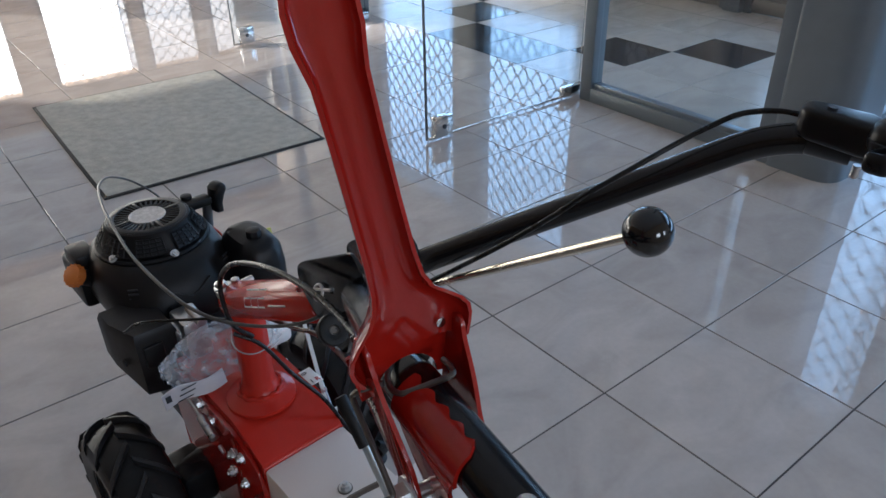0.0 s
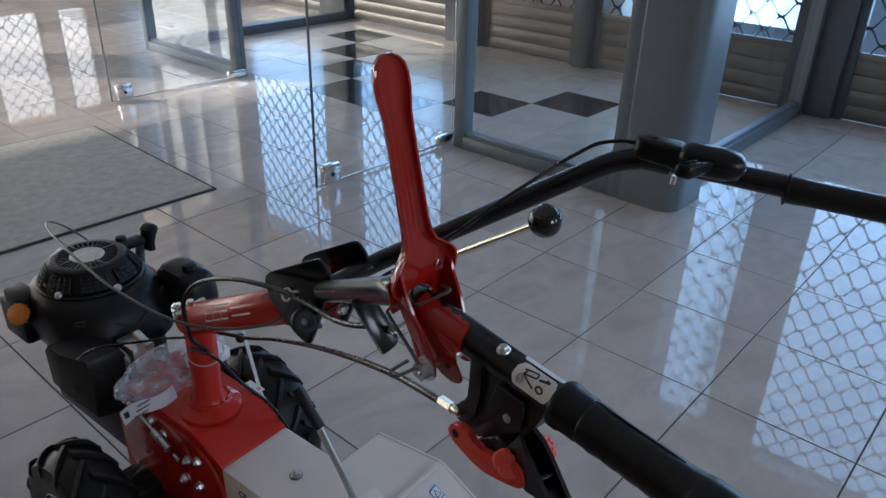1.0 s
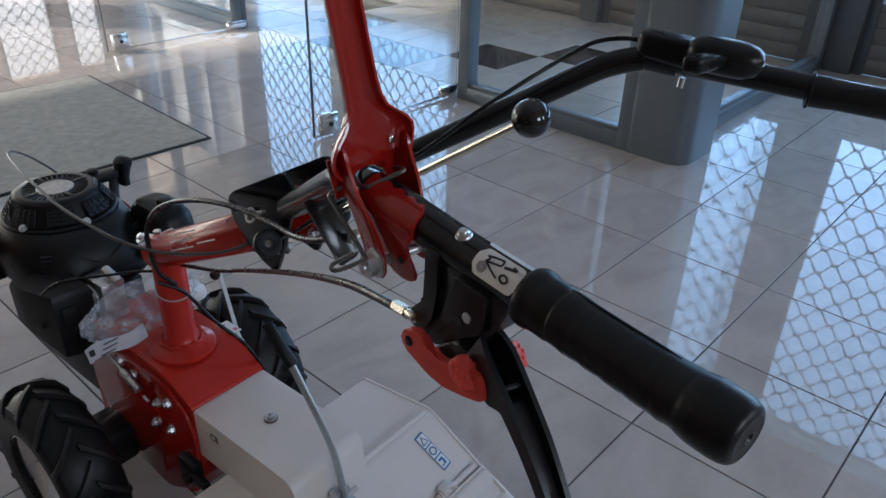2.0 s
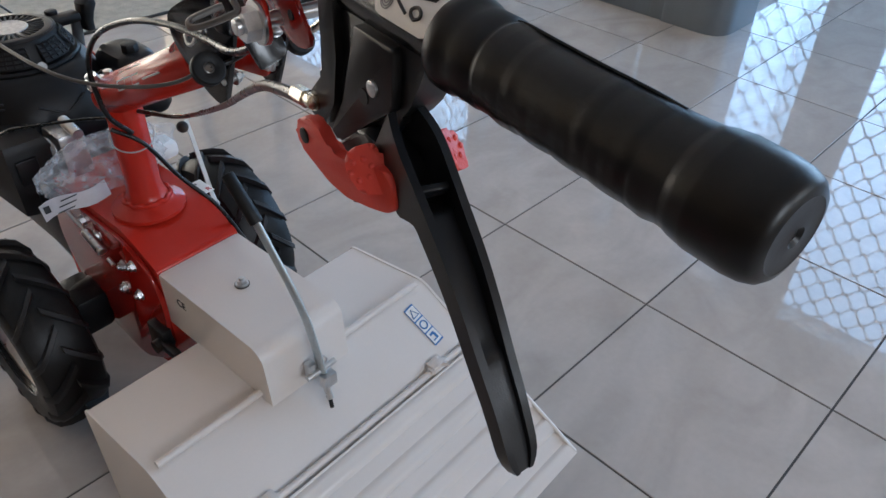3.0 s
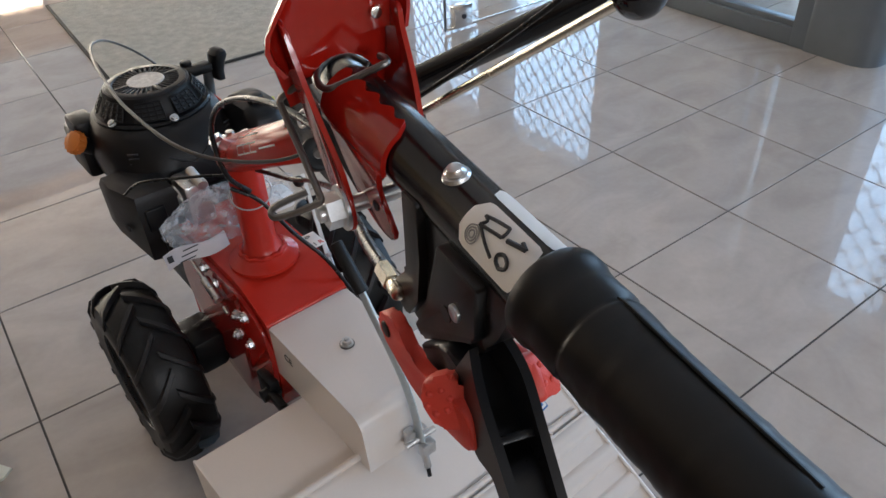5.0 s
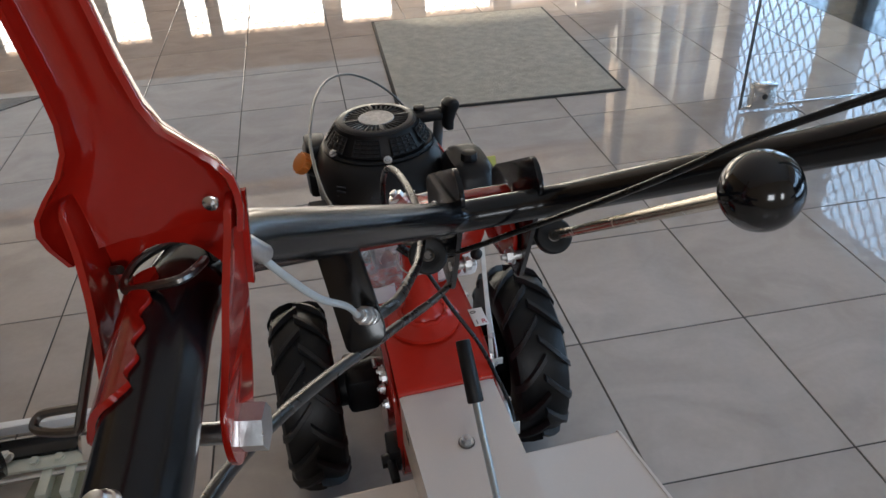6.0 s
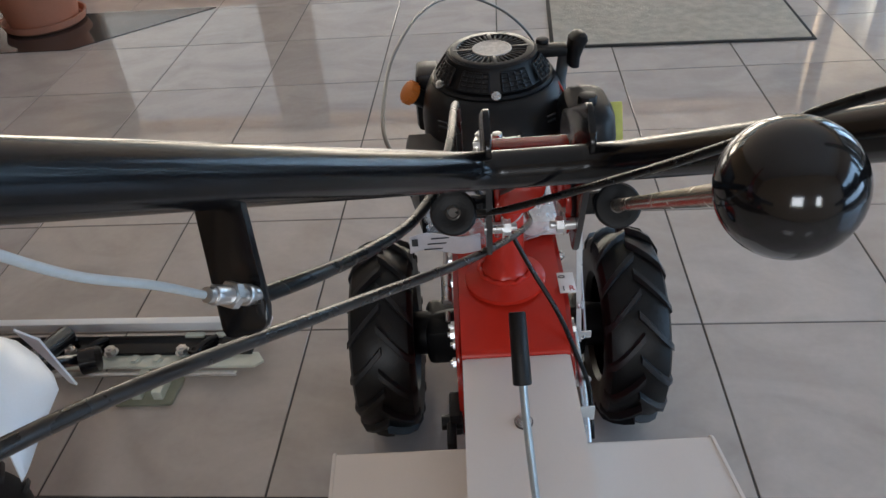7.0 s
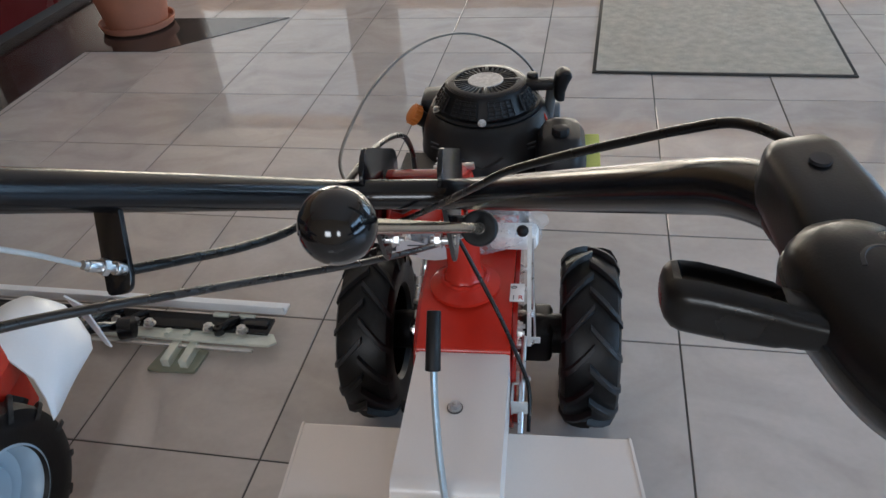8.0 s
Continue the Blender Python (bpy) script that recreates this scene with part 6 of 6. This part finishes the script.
# ---- the second machine, beside the first: wheel, white fender, sickle bar ----
second = thing("sickle_bar_mower", pose(-0.52, -0.62, 0), "red and white sickle bar mower with a pale cutter bar", "mower")
for sx in (1, -1):
    wheel_at(mx(sx * 0.145, -0.105, 0.185), 0.185, 0.115, 14, [(0.098, -0.052), (0.106, -0.048), (0.100, -0.040), (0.090, -0.028), (0.086, 0.0), (0.060, 0.010), (0.055, -0.006), (0.035, -0.010), (0.0, -0.010)],
             RIM, Matrix.Rotation(radians(-90 * sx), 4, "Y"), second, "small wheel with a pale blue-white rim")
bm = bmesh.new()
span(bm, (-0.075, -0.30, 0.13), (0.075, 0.16, 0.30), 0.03)
cyl(bm, 0.04, (-0.14, -0.105, 0.185), (0.14, -0.105, 0.185), 20)
loft(bm, [[Vector((x, y, z)) for x, y in superellipse(0.0, -0.05, a, b, 3, 32)] for z, a, b in ((0.27, 0.11, 0.20), (0.31, 0.155, 0.21), (0.355, 0.160, 0.20), (0.375, 0.14, 0.18), (0.385, 0.09, 0.12))])
part("body", bm, RED, second, "glossy red bodywork")
# moulded white fender
bm = bmesh.new()
ribs = [smooth_line([Vector(p) for p in rib], 5) for rib in (
    [(0.050, 0.110, 0.370), (0.050, 0.180, 0.380), (0.050, 0.250, 0.355), (0.050, 0.285, 0.320)],
    [(0.110, 0.085, 0.368), (0.110, 0.160, 0.385), (0.112, 0.235, 0.362), (0.115, 0.272, 0.318)],
    [(0.160, 0.068, 0.352), (0.165, 0.135, 0.372), (0.168, 0.200, 0.352), (0.168, 0.240, 0.312)],
    [(0.196, 0.058, 0.330), (0.202, 0.110, 0.345), (0.204, 0.170, 0.328), (0.204, 0.212, 0.295)],
    [(0.228, 0.034, 0.304), (0.232, 0.080, 0.318), (0.232, 0.130, 0.306), (0.226, 0.182, 0.290)],
    [(0.238, 0.018, 0.268), (0.240, 0.036, 0.272), (0.240, 0.062, 0.280), (0.234, 0.100, 0.284)])]
secs = []
for rib in ribs:
    secs.append(list(rib) + [p + Vector((-0.003, 0, -0.004)) for p in rib[::-1]])
loft(bm, secs)
part("fender", bm, WHITE_PLASTIC, second, "white moulded fender", 60)
bm = bmesh.new()
fin = [(0.095, 0.300, 0.318), (0.140, 0.292, 0.300), (0.160, 0.282, 0.255), (0.185, 0.270, 0.205), (0.172, 0.272, 0.210), (0.135, 0.288, 0.262)]
loft(bm, [[Vector((x, y + o, z)) for x, y, z in fin] for o in (-0.0025, 0.0025)])
part("guard", bm, WHITE_PLASTIC, second, "white pointed guard")
bm = bmesh.new()
cyl(bm, 0.022, (0.0, 0.14, 0.22), (0.0, 0.52, 0.09), 18)
tube(bm, [(0.06, 0.20, 0.24), (0.11, 0.30, 0.22), (0.13, 0.38, 0.16), (0.10, 0.46, 0.10)], 0.012, 10, 5)
cyl(bm, 0.026, (0.14, 0.36, 0.17), (0.17, 0.37, 0.17), 18)
part("drive_arm", bm, BLACK_PAINT, second, "black drive arm")
# cutter bar
bm = bmesh.new()
span(bm, (-0.62, 0.566, 0.055), (0.446, 0.604, 0.064), 0.002)
span(bm, (-0.62, 0.563, 0.060), (0.446, 0.570, 0.082), 0.001)
part("back_bar", bm, WHITE_PLASTIC, second, "white back bar")
bm = bmesh.new()
span(bm, (-0.60, 0.504, 0.038), (0.418, 0.560, 0.048), 0.002)
span(bm, (0.345, 0.520, 0.048), (0.412, 0.546, 0.058), 0.003)
part("knife_bar", bm, BLACK_PAINT, second, "black knife bar")
bm = bmesh.new()
plate(bm, [(-0.60, 0.470), (0.43, 0.470), (0.448, 0.486), (0.430, 0.512), (-0.60, 0.512)], 0.007, mx(0, 0, 0.036), 0.001)
part("finger_bar", bm, BLADE, second, "pale green steel finger bar")
bm = bmesh.new()
span(bm, (-0.60, 0.454, 0.024), (0.392, 0.466, 0.030), 0.001)
part("wear_strip", bm, ZINC, second, "bright steel wear strip")
for x in (-0.30, -0.045, 0.003, 0.096, 0.261, 0.351):
    bm = bmesh.new()
    bolt(bm, (x, 0.506, 0.048), (0, 0, 1), 0.0110, 0.011, 0.005)
    part("bar_bolt", bm, ZINC, second, "zinc plated bolt")
for x in (0.155, 0.205):
    bm = bmesh.new()
    bolt(bm, (x, 0.490, 0.0395), (0, 0, 1), 0.0095, 0.006, 0.0)
    part("bar_bolt", bm, BLADE, second, "painted bolt head")
for x in (-0.022, 0.050, 0.306):
    bm = bmesh.new()
    a, b = Vector((x - 0.012, 0.497, 0.056)), Vector((x + 0.026, 0.540, 0.058))
    tube(bm, [a, (a + b) / 2 + Vector((0, 0, 0.005)), b], 0.0085, 10, 4)
    lathe(bm, [(0.0, -0.010), (0.0145, -0.010), (0.0145, 0.006), (0.011, 0.010), (0.005, 0.010), (0.004, 0.004), (0.0, 0.004)], Matrix.Translation(a), 20, False)
    part("knife_clip", bm, BLACK_PAINT, second, "black knife clip")
for x in (0.275, 0.345):
    bm = bmesh.new()
    span(bm, (x - 0.022, 0.548, 0.048), (x + 0.022, 0.562, 0.055), 0.002)
    part("clip_plate", bm, BLADE, second, "pale steel clip plate")
bm = bmesh.new()
plate(bm, round_poly([(0.135, 0.388), (0.262, 0.392), (0.268, 0.47), (0.150, 0.47)], 0.008, 3), 0.008, mx(0, 0, 0.005), 0.001)
shoe = part("skid_shoe", bm, OLIVE, second, "dull olive green skid shoe")
for x in (0.172, 0.220):
    bm = bmesh.new()
    span(bm, (x, 0.402, 0.008), (x + 0.022, 0.476, 0.032), 0.002)
    part("upright", bm, BLADE, shoe, "pale green upright")

# ---- floor tiles ----
floor = solid("floor", span(bmesh.new(), (WEST, SOUTH, -0.05), (EAST + 0.05, NORTH + 0.05, -0.0025)), GROUT, "polished grey-beige porcelain tiles with dark joints", "floor", "structure", smooth=0)
black_cells = {(10, 1), (9, 2), (8, 3), (7, 4), (7, 5), (8, 6), (9, 7), (10, 8)}


def tile_mesh(material):
    bm = bmesh.new()
    h, g, c = T / 2, 0.0023, 0.0008
    low = [bm.verts.new((sx * (h - g), sy * (h - g), -0.006)) for sx, sy in ((-1, -1), (1, -1), (1, 1), (-1, 1))]
    mid = [bm.verts.new((sx * (h - g), sy * (h - g), -c)) for sx, sy in ((-1, -1), (1, -1), (1, 1), (-1, 1))]
    top = [bm.verts.new((sx * (h - g - c), sy * (h - g - c), 0)) for sx, sy in ((-1, -1), (1, -1), (1, 1), (-1, 1))]
    for a, b in ((low, mid), (mid, top)):
        for i in range(4):
            bm.faces.new((a[i], a[(i + 1) % 4], b[(i + 1) % 4], b[i]))
    bm.faces.new(top)
    return finish("tile", bm, material, 0)


meshes = {m: tile_mesh(m) for m in (TILE, TILE_BLACK, TILE_PALE)}
rest = bmesh.new()
for i in range(-15, 12):
    for j in range(-9, 23):
        cx, cy = (i + 0.5) * T, (j + 0.5) * T
        if cx > EAST + 0.2 or cx < WEST - 0.2:
            continue
        lobby = i >= 7 and cx > 3.1
        near = -4 <= i <= 10 and -5 <= j <= 14
        if near:
            tile = new("tile", meshes[TILE_BLACK if (i, j) in black_cells else TILE_PALE if lobby and j >= 0 else TILE])
            tile.parent = floor
            tile.location = (cx, cy, random.uniform(-0.0003, 0.0003))
        else:
            h = T / 2 - 0.0016
            rest.faces.new([rest.verts.new((cx + sx * h, cy + sy * h, 0)) for sx, sy in ((-1, -1), (1, -1), (1, 1), (-1, 1))])
far = part("far_tiles", rest, TILE, floor, smooth=0)
tagged(far, kind="stuff")
